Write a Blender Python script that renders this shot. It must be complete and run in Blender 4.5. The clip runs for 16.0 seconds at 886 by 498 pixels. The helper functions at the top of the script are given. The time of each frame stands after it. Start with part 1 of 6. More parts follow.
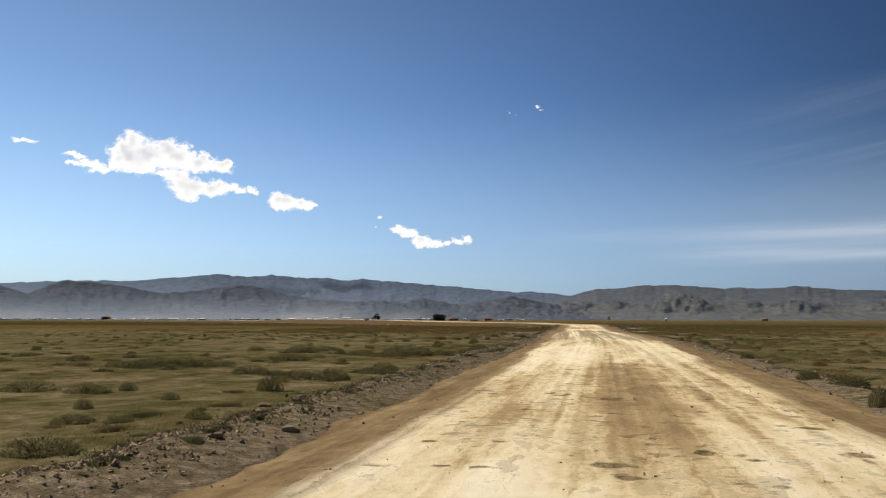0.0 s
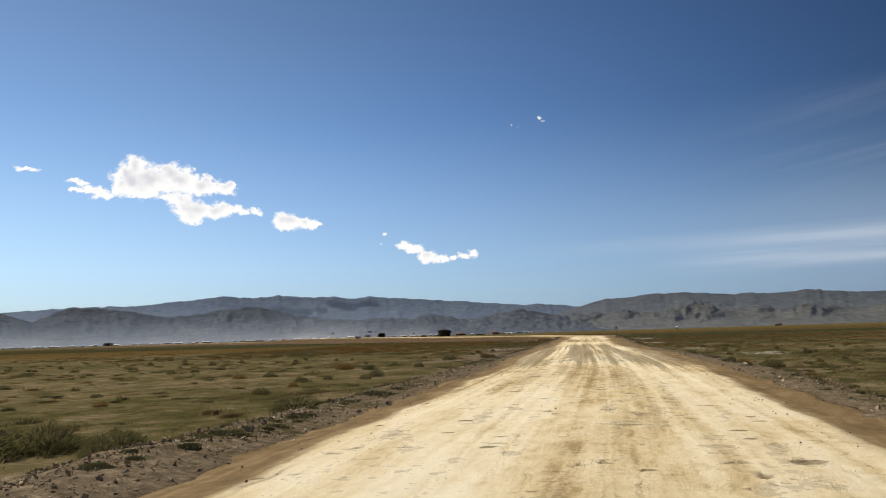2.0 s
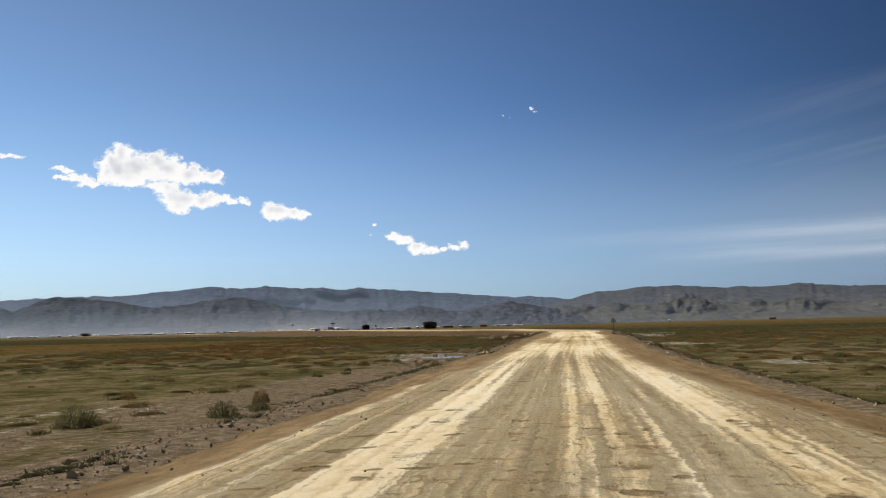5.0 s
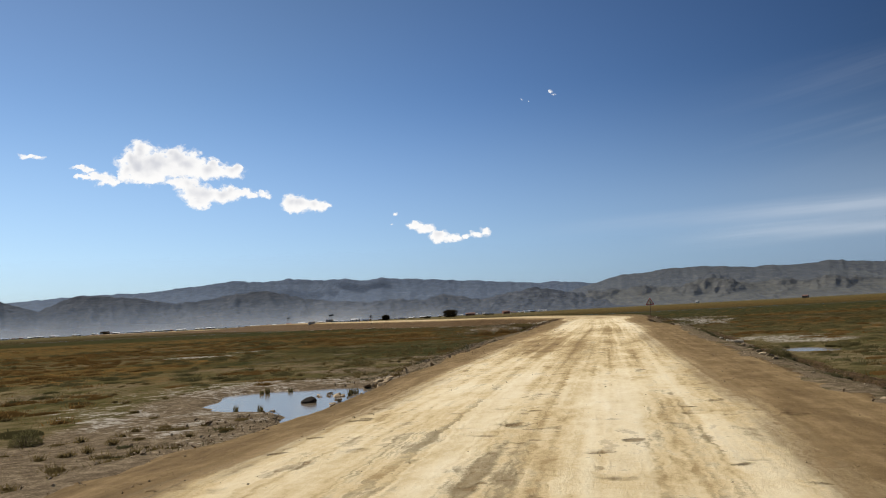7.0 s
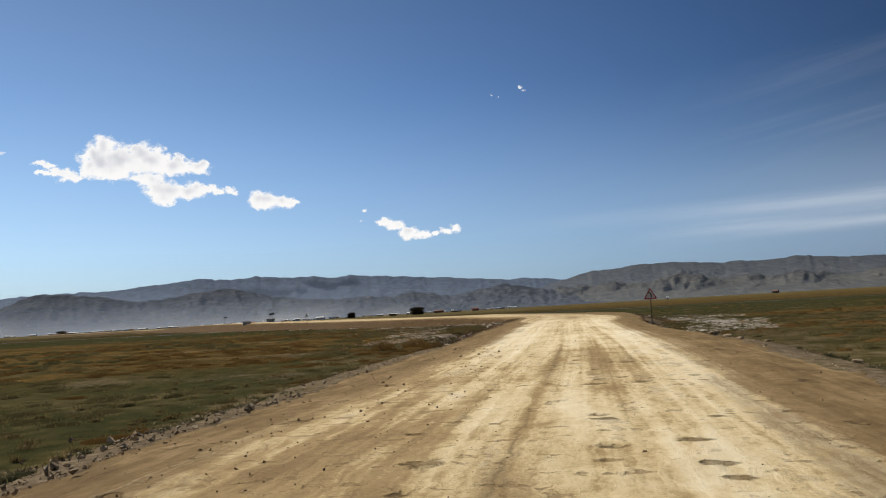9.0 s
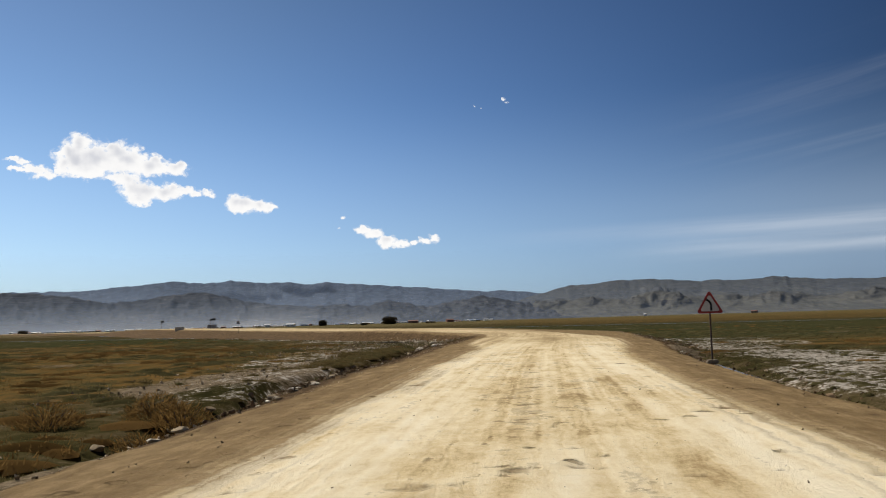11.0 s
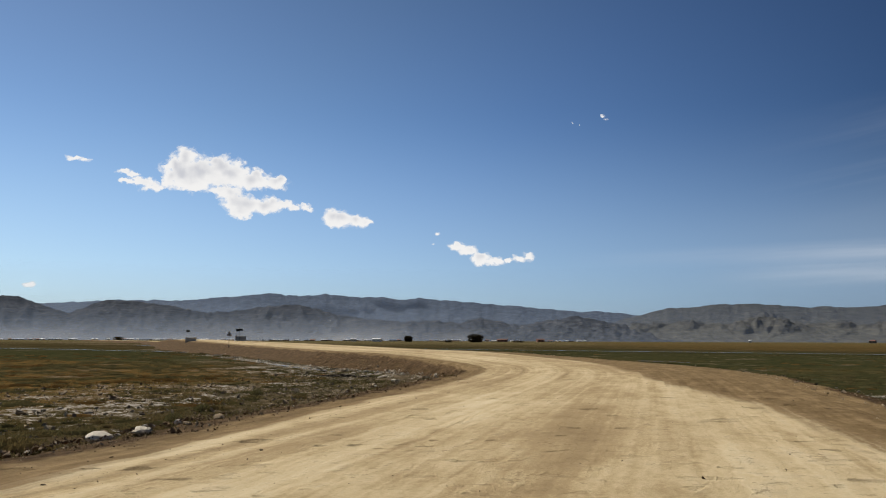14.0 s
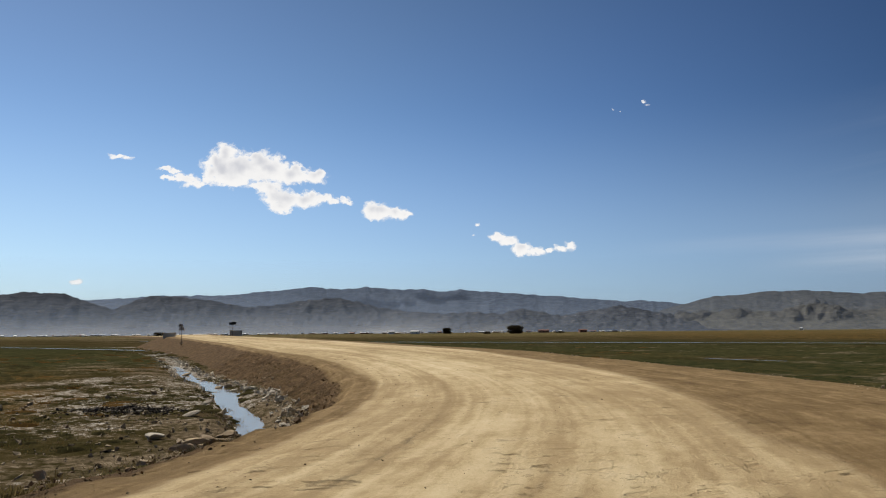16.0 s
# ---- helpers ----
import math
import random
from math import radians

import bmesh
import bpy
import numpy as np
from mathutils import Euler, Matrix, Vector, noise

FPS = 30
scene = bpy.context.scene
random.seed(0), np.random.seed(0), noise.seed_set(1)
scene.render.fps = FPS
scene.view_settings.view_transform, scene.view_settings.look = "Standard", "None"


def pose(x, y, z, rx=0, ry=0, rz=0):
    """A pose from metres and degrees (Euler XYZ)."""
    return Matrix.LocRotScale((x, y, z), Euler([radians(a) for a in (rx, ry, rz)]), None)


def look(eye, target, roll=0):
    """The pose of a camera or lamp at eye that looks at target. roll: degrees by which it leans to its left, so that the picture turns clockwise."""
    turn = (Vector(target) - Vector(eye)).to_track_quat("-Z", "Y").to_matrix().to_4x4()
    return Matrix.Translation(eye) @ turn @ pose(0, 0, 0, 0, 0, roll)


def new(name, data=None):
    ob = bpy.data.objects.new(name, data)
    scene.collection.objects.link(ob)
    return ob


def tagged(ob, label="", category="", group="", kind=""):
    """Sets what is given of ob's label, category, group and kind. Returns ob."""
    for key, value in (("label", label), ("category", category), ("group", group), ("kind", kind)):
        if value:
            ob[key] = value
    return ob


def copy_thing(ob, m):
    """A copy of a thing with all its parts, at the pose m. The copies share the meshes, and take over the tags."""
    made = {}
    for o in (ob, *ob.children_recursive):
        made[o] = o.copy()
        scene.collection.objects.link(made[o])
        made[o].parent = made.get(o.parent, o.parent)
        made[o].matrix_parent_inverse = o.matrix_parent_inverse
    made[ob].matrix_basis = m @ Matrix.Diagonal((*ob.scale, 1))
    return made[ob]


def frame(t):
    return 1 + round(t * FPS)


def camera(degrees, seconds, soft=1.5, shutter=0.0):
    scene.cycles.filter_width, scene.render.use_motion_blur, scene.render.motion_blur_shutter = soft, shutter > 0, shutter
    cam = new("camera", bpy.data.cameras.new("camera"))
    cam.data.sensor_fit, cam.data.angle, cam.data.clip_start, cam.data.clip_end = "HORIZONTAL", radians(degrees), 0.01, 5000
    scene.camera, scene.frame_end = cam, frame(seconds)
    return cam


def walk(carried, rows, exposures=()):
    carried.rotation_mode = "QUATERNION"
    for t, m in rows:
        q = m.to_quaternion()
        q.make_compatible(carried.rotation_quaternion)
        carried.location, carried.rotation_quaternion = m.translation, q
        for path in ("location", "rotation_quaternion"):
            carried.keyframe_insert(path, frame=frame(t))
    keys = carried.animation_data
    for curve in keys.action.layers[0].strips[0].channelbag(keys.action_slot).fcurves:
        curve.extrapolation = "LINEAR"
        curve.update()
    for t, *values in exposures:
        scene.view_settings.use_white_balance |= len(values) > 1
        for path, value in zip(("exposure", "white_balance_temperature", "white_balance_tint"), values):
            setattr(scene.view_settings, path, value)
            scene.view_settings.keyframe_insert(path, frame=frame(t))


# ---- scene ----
cam = camera(54.90, 16.0, soft=1.05)
PATH = [
    (0.0, (-0.889, 0.000, 1.498), (-9.208, 49.132, 5.602), 0.101),
    (0.5, (-0.699, 6.516, 1.491), (-9.842, 55.542, 5.071), 0.470),
    (1.0, (-0.335, 13.151, 1.476), (-9.540, 62.143, 5.357), -0.163),
    (1.5, (0.008, 19.885, 1.450), (-9.257, 68.819, 5.885), -1.030),
    (2.0, (0.309, 26.897, 1.462), (-8.388, 75.881, 6.461), -1.774),
    (2.5, (0.442, 34.158, 1.485), (-7.422, 83.309, 6.216), -2.525),
    (3.0, (0.544, 41.757, 1.495), (-7.122, 90.990, 5.653), -3.066),
    (3.5, (0.539, 49.438, 1.535), (-7.146, 98.681, 5.548), -2.780),
    (4.0, (0.447, 56.909, 1.540), (-7.064, 106.191, 5.397), -2.244),
    (4.5, (0.338, 64.215, 1.544), (-7.361, 113.454, 5.578), -1.601),
    (5.0, (0.263, 71.706, 1.529), (-7.969, 120.816, 6.050), -1.449),
    (7.5, (0.111, 116.767, 1.526), (-9.592, 165.668, 5.336), -3.158),
    (8.0, (-0.040, 124.906, 1.505), (-8.885, 173.916, 5.954), -3.587),
    (8.5, (-0.305, 133.069, 1.502), (-8.839, 182.147, 5.806), -3.827),
    (9.0, (-0.619, 141.149, 1.497), (-8.555, 190.382, 5.123), -3.347),
    (11.5, (-1.182, 178.978, 1.501), (-7.900, 228.306, 6.147), -1.508),
    (12.0, (-0.996, 186.419, 1.504), (-8.627, 235.578, 6.521), -0.528),
    (12.5, (-0.840, 193.891, 1.506), (-8.943, 242.967, 6.598), -0.960),
    (13.0, (-0.778, 201.459, 1.485), (-9.542, 250.351, 7.210), -0.625),
    (13.5, (-0.645, 209.103, 1.445), (-11.205, 257.655, 7.039), 0.447),
    (14.0, (-0.615, 216.843, 1.466), (-12.760, 265.053, 6.784), 0.204),
    (14.5, (-0.837, 224.479, 1.482), (-13.528, 272.436, 7.730), 0.053),
    (15.0, (-1.303, 232.027, 1.514), (-14.301, 279.951, 7.374), -0.358),
    (15.5, (-2.036, 239.198, 1.515), (-15.565, 287.012, 7.073), -0.956),
    (16.0, (-2.914, 246.134, 1.513), (-17.405, 293.742, 6.359), -0.515),
]
walk(cam, [(t, look(eye, target, roll)) for t, eye, target, roll in PATH], [(0.0, 0.29, 6690, 10), (3.0, 0.22, 6620, 10), (8.0, 0.18, 6580, 10), (9.0, 0.16, 6580, 10), (12.5, 0.19, 6580, 10), (14.0, 0.04, 6580, 10), (15.0, 0.02, 6590, 10), (16.0, 0.10, 6600, 10)])

# ---- world, sun, exposure ----
SUN_AZ, SUN_EL = 54.0, 44.0          # degrees left of the road's line, degrees up
world = bpy.data.worlds.new("world")
scene.world = world
world.use_nodes = True


def graph(tree):
    """A short way to add nodes: n(kind, {input: value or socket}, attribute=value)."""
    tree.nodes.clear()

    def n(kind, inputs=None, **attributes):
        node = tree.nodes.new("ShaderNode" + kind)
        for key, value in attributes.items():
            setattr(node, key, value)
        for key, value in (inputs or {}).items():
            if isinstance(value, bpy.types.NodeSocket):
                tree.links.new(value, node.inputs[key])
            else:
                node.inputs[key].default_value = value
        return node
    return n


n = graph(world.node_tree)
sky = n("TexSky", sky_type="NISHITA", sun_disc=False, sun_elevation=radians(SUN_EL), sun_rotation=radians(-SUN_AZ),
        altitude=1600.0, air_density=0.9, dust_density=0.4, ozone_density=3.0)
way = n("TexCoord").outputs["Generated"]
axes = n("SeparateXYZ", {0: way})
# thin high cloud: two long level streaks low in the sky and a few faint ones higher up
side = n("Math", {0: axes.outputs[0], 1: axes.outputs[1]}, operation="ARCTAN2").outputs[0]


def sky_math(op, a, b):
    return n("Math", {0: a, 1: b}, operation=op).outputs[0]


def sky_step(value, lo, hi, low=0.0, high=1.0):
    return n("MapRange", {0: value, 1: lo, 2: hi, 3: low, 4: high}, interpolation_type="SMOOTHSTEP").outputs[0]


lift = sky_math("SUBTRACT", axes.outputs[2], sky_math("MULTIPLY", side, 0.012))
slant = sky_math("SUBTRACT", axes.outputs[2], sky_math("MULTIPLY", side, 0.16))
wisps = n("TexNoise", {"Vector": n("Mapping", {"Vector": n("CombineXYZ", {0: side, 1: lift, 2: 0.0}).outputs[0], "Scale": (1.7, 46.0, 1.0), "Location": (0.4, 0.35, 0.0)}).outputs[0], "Scale": 1.0, "Detail": 6.0, "Roughness": 0.58, "Distortion": 0.3}).outputs[0]
feathers = n("TexNoise", {"Vector": n("Mapping", {"Vector": n("CombineXYZ", {0: side, 1: slant, 2: 0.0}).outputs[0], "Scale": (2.2, 30.0, 1.0), "Location": (3.1, 1.7, 0.0)}).outputs[0], "Scale": 1.0, "Detail": 5.0, "Roughness": 0.55, "Distortion": 0.3}).outputs[0]
upper_streak = sky_math("MULTIPLY", sky_math("MULTIPLY", sky_step(lift, 0.078, 0.091), sky_step(lift, 0.108, 0.094)), sky_step(side, -0.13, 0.30, 0.0, 0.85))
lower_streak = sky_math("MULTIPLY", sky_math("MULTIPLY", sky_step(lift, 0.052, 0.070), sky_step(lift, 0.086, 0.074)), sky_step(side, 0.02, 0.24))
band = sky_math("MULTIPLY", sky_math("ADD", upper_streak, lower_streak), sky_step(wisps, 0.30, 0.62, 0.18, 1.0))
haze_band = sky_math("MULTIPLY", sky_math("MULTIPLY", sky_step(lift, 0.02, 0.08), sky_step(lift, 0.17, 0.10)), sky_step(side, -0.15, 0.35, 0.0, 0.07))
upper = sky_math("MULTIPLY", sky_math("MULTIPLY", sky_step(slant, 0.08, 0.14), sky_step(slant, 0.26, 0.16)), sky_step(side, 0.06, 0.34))
upper = sky_math("MULTIPLY", upper, sky_step(feathers, 0.45, 0.75, 0.0, 0.085))
veil = sky_math("ADD", sky_math("MULTIPLY", band, 0.40), sky_math("ADD", haze_band, upper))
toward = n("VectorMath", {0: way, 1: (-math.sin(radians(SUN_AZ)) * math.cos(radians(SUN_EL)), math.cos(radians(SUN_AZ)) * math.cos(radians(SUN_EL)), math.sin(radians(SUN_EL)))}, operation="DOT_PRODUCT").outputs["Value"]
deep = n("Gamma", {0: sky.outputs[0], 1: 1.32}).outputs[0]
hue = n("ValToRGB", {0: toward})
for el, (at, colour) in zip((hue.color_ramp.elements[0], hue.color_ramp.elements.new(0.7), hue.color_ramp.elements.new(0.84), hue.color_ramp.elements[-1]),
                            ((0.45, (0.88, 0.99, 1.05)), (0.66, (0.97, 1.0, 0.975)), (0.80, (1.07, 1.02, 0.89)), (1.0, (1.10, 1.02, 0.87)))):
    el.position, el.color = at, (*colour, 1.0)
deep = n("Mix", {6: deep, 7: hue.outputs[0], 0: 1.0}, data_type="RGBA", blend_type="MULTIPLY").outputs[2]
glow = n("MapRange", {0: toward, 1: 0.25, 2: 1.0, 3: 0.38, 4: 1.92}).outputs[0]
glow = sky_math("MULTIPLY", glow, n("MapRange", {0: axes.outputs[2], 1: 0.06, 2: 0.38, 3: 1.00, 4: 0.70}).outputs[0])
background = n("Background", {"Color": deep, "Strength": sky_math("MULTIPLY", glow, 0.0395)})
white = n("Background", {"Color": (0.86, 0.92, 1.0, 1.0), "Strength": 0.78})
air = n("MapRange", {0: axes.outputs[2], 1: 0.27, 2: -0.02, 3: 0.0, 4: 0.62}, interpolation_type="SMOOTHSTEP").outputs[0]
milk = n("ValToRGB", {0: toward})
for el, (at, colour) in zip(milk.color_ramp.elements, ((0.42, (0.345, 0.495, 0.725)), (0.78, (0.468, 0.588, 0.758)))):
    el.position, el.color = at, (*colour, 1.0)
pale = n("Background", {"Color": milk.outputs[0], "Strength": 0.86})
hazy = n("MixShader", {0: air, 1: background.outputs[0], 2: pale.outputs[0]})
both = n("MixShader", {0: veil, 1: hazy.outputs[0], 2: white.outputs[0]})
n("OutputWorld", {0: both.outputs[0]})

sun = new("sun", bpy.data.lights.new("sun", "SUN"))
sun.data.energy, sun.data.angle, sun.data.color = 4.3, radians(0.53), (1.0, 0.945, 0.85)
a, e = radians(SUN_AZ), radians(SUN_EL)
SUN_WAY = Vector((-math.sin(a) * math.cos(e), math.cos(a) * math.cos(e), math.sin(e)))
sun.matrix_world = look(SUN_WAY * 60, (0, 0, 0))


# ---- numbers: smooth noise over arrays ----
def lattice(ix, iy, seed):
    h = (ix.astype(np.int64) * 374761393 + iy.astype(np.int64) * 668265263 + seed * 974711) & 0x7FFFFFFF
    h = ((h ^ (h >> 13)) * 1274126177) & 0x7FFFFFFF
    return ((h ^ (h >> 16)) & 0xFFFF) / 65535.0


def value_noise(x, y, seed=0):
    """Values from 0 to 1 that change over a distance of about 1."""
    x, y = np.broadcast_arrays(np.asarray(x, float), np.asarray(y, float))
    ix, iy = np.floor(x), np.floor(y)
    fx, fy = x - ix, y - iy
    fx, fy = fx * fx * (3 - 2 * fx), fy * fy * (3 - 2 * fy)
    lo = lattice(ix, iy, seed) * (1 - fx) + lattice(ix + 1, iy, seed) * fx
    hi = lattice(ix, iy + 1, seed) * (1 - fx) + lattice(ix + 1, iy + 1, seed) * fx
    return lo * (1 - fy) + hi * fy


def fractal(x, y, seed=0, octaves=4, gain=0.5):
    total, weight, scale = 0.0, 0.0, 1.0
    for k in range(octaves):
        total = total + scale * value_noise(x * 2.03 ** k, y * 2.03 ** k, seed + 17 * k)
        weight += scale
        scale *= gain
    return total / weight


def step(lo, hi, x):
    t = np.clip((x - lo) / (hi - lo), 0, 1)
    return t * t * (3 - 2 * t)


# ---- meshes ----
def sheet(name, points, attributes=None, uv=None, keep=None, smooth=True):
    """A mesh from a grid of points (rows, columns, 3), with optional values at its points and a choice of its faces."""
    rows, cols = points.shape[:2]
    ids = np.arange(rows * cols).reshape(rows, cols)
    quads = np.stack([ids[:-1, :-1], ids[:-1, 1:], ids[1:, 1:], ids[1:, :-1]], -1).reshape(-1, 4)
    if keep is not None:
        quads = quads[keep.reshape(-1)]
    return soup(name, points.reshape(-1, 3), quads, attributes, uv, smooth)


def soup(name, points, faces, attributes=None, uv=None, smooth=False):
    """A mesh from arrays: points (n, 3) and faces (m, 3 or 4)."""
    mesh = bpy.data.meshes.new(name)
    k = faces.shape[1]
    mesh.vertices.add(len(points))
    mesh.vertices.foreach_set("co", np.ascontiguousarray(points, np.float32).ravel())
    mesh.loops.add(faces.size)
    mesh.loops.foreach_set("vertex_index", np.ascontiguousarray(faces, np.int32).ravel())
    mesh.polygons.add(len(faces))
    mesh.polygons.foreach_set("loop_start", np.arange(0, faces.size, k, dtype=np.int32))
    mesh.update(calc_edges=True)
    mesh.polygons.foreach_set("use_smooth", np.full(len(faces), smooth, dtype=bool))
    for key, values in (attributes or {}).items():
        layer = mesh.attributes.new(key, "FLOAT", "POINT")
        layer.data.foreach_set("value", np.ascontiguousarray(values, np.float32).ravel())
    if uv is not None:
        layer = mesh.uv_layers.new(name="plan")
        layer.data.foreach_set("uv", np.ascontiguousarray(uv.reshape(-1, 2)[faces.ravel()], np.float32).ravel())
    mesh.validate()
    return mesh


def thing(name, mesh, material, label="", category="", group="", kind="", parent=None):
    if material is not None and not mesh.materials:
        mesh.materials.append(material)
    ob = new(name, mesh)
    if parent is not None:
        ob.parent = parent
    return tagged(ob, label, category, group, kind)


def part(name, bm, material, parent, label=""):
    mesh = bpy.data.meshes.new(name)
    bm.to_mesh(mesh)
    bm.free()
    return thing(name, mesh, material, label, parent=parent)


def empty(name, x, y, z, turn=0.0):
    ob = new(name)
    ob.matrix_basis = pose(x, y, z, 0, 0, turn)
    return ob


def box(bm, size, at, bevel=0.0, turn=0.0):
    made = bmesh.ops.create_cube(bm, size=1.0, matrix=Matrix.Translation(at) @ Matrix.Rotation(turn, 4, "Z") @ Matrix.Diagonal((*size, 1)))
    if bevel:
        edges = list({e for v in made["verts"] for e in v.link_edges})
        bmesh.ops.bevel(bm, geom=edges, offset=bevel, segments=2, affect="EDGES")


def tube(bm, radius, low, high, sides=12, top=None):
    way = Vector(high) - Vector(low)
    m = Matrix.Translation((Vector(low) + Vector(high)) / 2) @ way.to_track_quat("Z", "Y").to_matrix().to_4x4()
    bmesh.ops.create_cone(bm, cap_ends=True, segments=sides, radius1=radius, radius2=radius if top is None else top, depth=way.length, matrix=m)


# ---- materials ----
def material(name):
    m = bpy.data.materials.new(name)
    m.use_nodes = True
    return m, graph(m.node_tree)


def ramp(n, fac, stops):
    node = n("ValToRGB", {0: fac})
    els = node.color_ramp.elements
    while len(els) < len(stops):
        els.new(0.5)
    for el, (at, colour) in zip(els, stops):
        el.position, el.color = at, (*colour, 1.0)
    return node.outputs[0]


def mix(n, fac, a, b, blend="MIX"):
    node = n("Mix", data_type="RGBA", blend_type=blend)
    tree = node.id_data
    for socket, value in ((node.inputs[0], fac), (node.inputs[6], a), (node.inputs[7], b)):
        if isinstance(value, bpy.types.NodeSocket):
            tree.links.new(value, socket)
        elif isinstance(value, tuple):
            socket.default_value = (*value, 1.0)
        else:
            socket.default_value = value
    return node.outputs[2]


def math_node(n, op, a, b=0.0, c=None):
    inputs = {0: a, 1: b}
    if c is not None:
        inputs[2] = c
    return n("Math", inputs, operation=op).outputs[0]


def noise_at(n, vector, scale, stretch=(1, 1, 1), detail=4.0, rough=0.55, shift=(0, 0, 0), distortion=0.0):
    v = n("Mapping", {"Vector": vector, "Scale": stretch, "Location": shift}).outputs[0]
    return n("TexNoise", {"Vector": v, "Scale": scale, "Detail": detail, "Roughness": rough, "Distortion": distortion}).outputs[0]


def smooth_between(n, value, lo, hi):
    return n("MapRange", {0: value, 1: lo, 2: hi}, interpolation_type="SMOOTHSTEP").outputs[0]


def finish(n, colour, rough=0.9, bump=None, strength=0.3, distance=0.02, specular=0.25, metallic=0.0):
    bsdf = n("BsdfPrincipled", {"Roughness": rough, "Specular IOR Level": specular, "Metallic": metallic})
    tree = bsdf.id_data
    if isinstance(colour, bpy.types.NodeSocket):
        tree.links.new(colour, bsdf.inputs["Base Color"])
    else:
        bsdf.inputs["Base Color"].default_value = (*colour, 1.0)
    if bump is not None:
        tree.links.new(n("Bump", {"Height": bump, "Strength": strength, "Distance": distance}).outputs[0], bsdf.inputs["Normal"])
    n("OutputMaterial", {0: bsdf.outputs[0]})
    return bsdf


def road_material():
    """Cream packed gravel with long brown wheel bands, ragged worn patches, small potholes and browner loose edges."""
    m, n = material("road_gravel")
    uv = n("UVMap", uv_map="plan").outputs[0]
    place = n("TexCoord").outputs["Object"]
    fray = n("CombineXYZ", {0: math_node(n, "MULTIPLY", math_node(n, "SUBTRACT", noise_at(n, uv, 1.0, (2.4, 1.9, 1), 6.0, 0.72, (8, 6, 0)), 0.5), 0.34)}).outputs[0]
    uv_plain = uv
    uv = n("VectorMath", {0: uv, 1: fray}, operation="ADD").outputs[0]
    bands = noise_at(n, uv, 1.0, (0.80, 0.009, 1), 3.0, 0.55)
    lanes = noise_at(n, uv, 1.0, (2.1, 0.016, 1), 3.0, 0.55, (9, 4, 0), 0.10)
    tracks = noise_at(n, uv, 1.0, (5.5, 0.040, 1), 4.0, 0.6, (3, 0, 0), 0.12)
    ruts = noise_at(n, uv, 1.0, (15.0, 0.13, 1), 4.0, 0.62, (5, 3, 0), 0.12)
    uv = uv_plain
    patches = noise_at(n, uv, 1.0, (0.34, 0.055, 1), 4.0, 0.6, (7, 2, 0), 0.4)
    rag = noise_at(n, uv, 1.0, (1.5, 0.42, 1), 7.0, 0.66, (2, 8, 0), 0.3)
    chips = noise_at(n, place, 3.4, (0.9, 0.7, 1), 5.0, 0.66, (4, 1, 0), 0.2)
    fleck = noise_at(n, place, 9.5, (0.9, 0.8, 1), 4.0, 0.7, (6, 2, 0))
    grain = noise_at(n, place, 30.0, detail=5.0, rough=0.75)

    def centred(v, w):
        return math_node(n, "MULTIPLY", math_node(n, "SUBTRACT", v, 0.5), w)

    def total(*terms):
        t = terms[0]
        for u in terms[1:]:
            t = math_node(n, "ADD", t, u)
        return t
    worn = n("Attribute", attribute_name="wear").outputs["Fac"]
    bend = smooth_between(n, n("SeparateXYZ", {0: uv}).outputs[1], 216.0, 246.0)
    calm = math_node(n, "SUBTRACT", 1.0, math_node(n, "MULTIPLY", bend, 0.50))
    tone = math_node(n, "MULTIPLY", calm, total(centred(bands, 0.82), centred(lanes, 0.62), centred(tracks, 0.60), centred(ruts, 0.32), centred(patches, 1.0), centred(rag, 1.15), centred(chips, 0.46), centred(fleck, 0.24)))
    tone = total(tone, centred(grain, 0.30), worn, 0.585)
    base = ramp(n, tone, [(0.10, (0.262, 0.178, 0.088)), (0.36, (0.430, 0.308, 0.154)), (0.52, (0.655, 0.512, 0.288)), (0.72, (0.780, 0.652, 0.422)), (0.98, (0.86, 0.755, 0.545))])
    # in the bend the surface is finer, beige and more even
    beige = ramp(n, tone, [(0.15, (0.300, 0.222, 0.128)), (0.42, (0.500, 0.395, 0.245)), (0.66, (0.640, 0.530, 0.355)), (0.90, (0.74, 0.64, 0.46))])
    base = mix(n, math_node(n, "MULTIPLY", bend, 0.32), base, beige)
    # bare grey-olive roadbed that shows between the pale lanes
    grey = smooth_between(n, total(n("Attribute", attribute_name="grey").outputs["Fac"], centred(bands, -1.6), centred(lanes, -2.2), centred(tracks, -1.7), centred(ruts, -0.9), centred(rag, 2.0), centred(chips, 1.1)), 0.30, 0.86)
    base = mix(n, math_node(n, "MULTIPLY", grey, 0.76), base, ramp(n, total(centred(ruts, 0.9), centred(fleck, 0.6), centred(grain, 0.4), centred(tracks, 0.6), 0.5), [(0.25, (0.165, 0.132, 0.078)), (0.5, (0.275, 0.224, 0.138)), (0.8, (0.420, 0.345, 0.222))]))
    # ragged brown scabs where the crust has broken away
    scab = smooth_between(n, total(rag, centred(chips, 0.9), centred(patches, -0.8), centred(lanes, -0.5)), 0.60, 0.66)
    base = mix(n, math_node(n, "MULTIPLY", scab, math_node(n, "MULTIPLY_ADD", bend, -0.24, 0.36)), base, mix(n, grain, (0.215, 0.145, 0.068), (0.37, 0.262, 0.132)))
    # short crosswise washboard scars, in stretches only
    board = noise_at(n, uv, 1.0, (2.0, 3.5, 1), 3.0, 0.6, (1, 5, 0), 0.35)
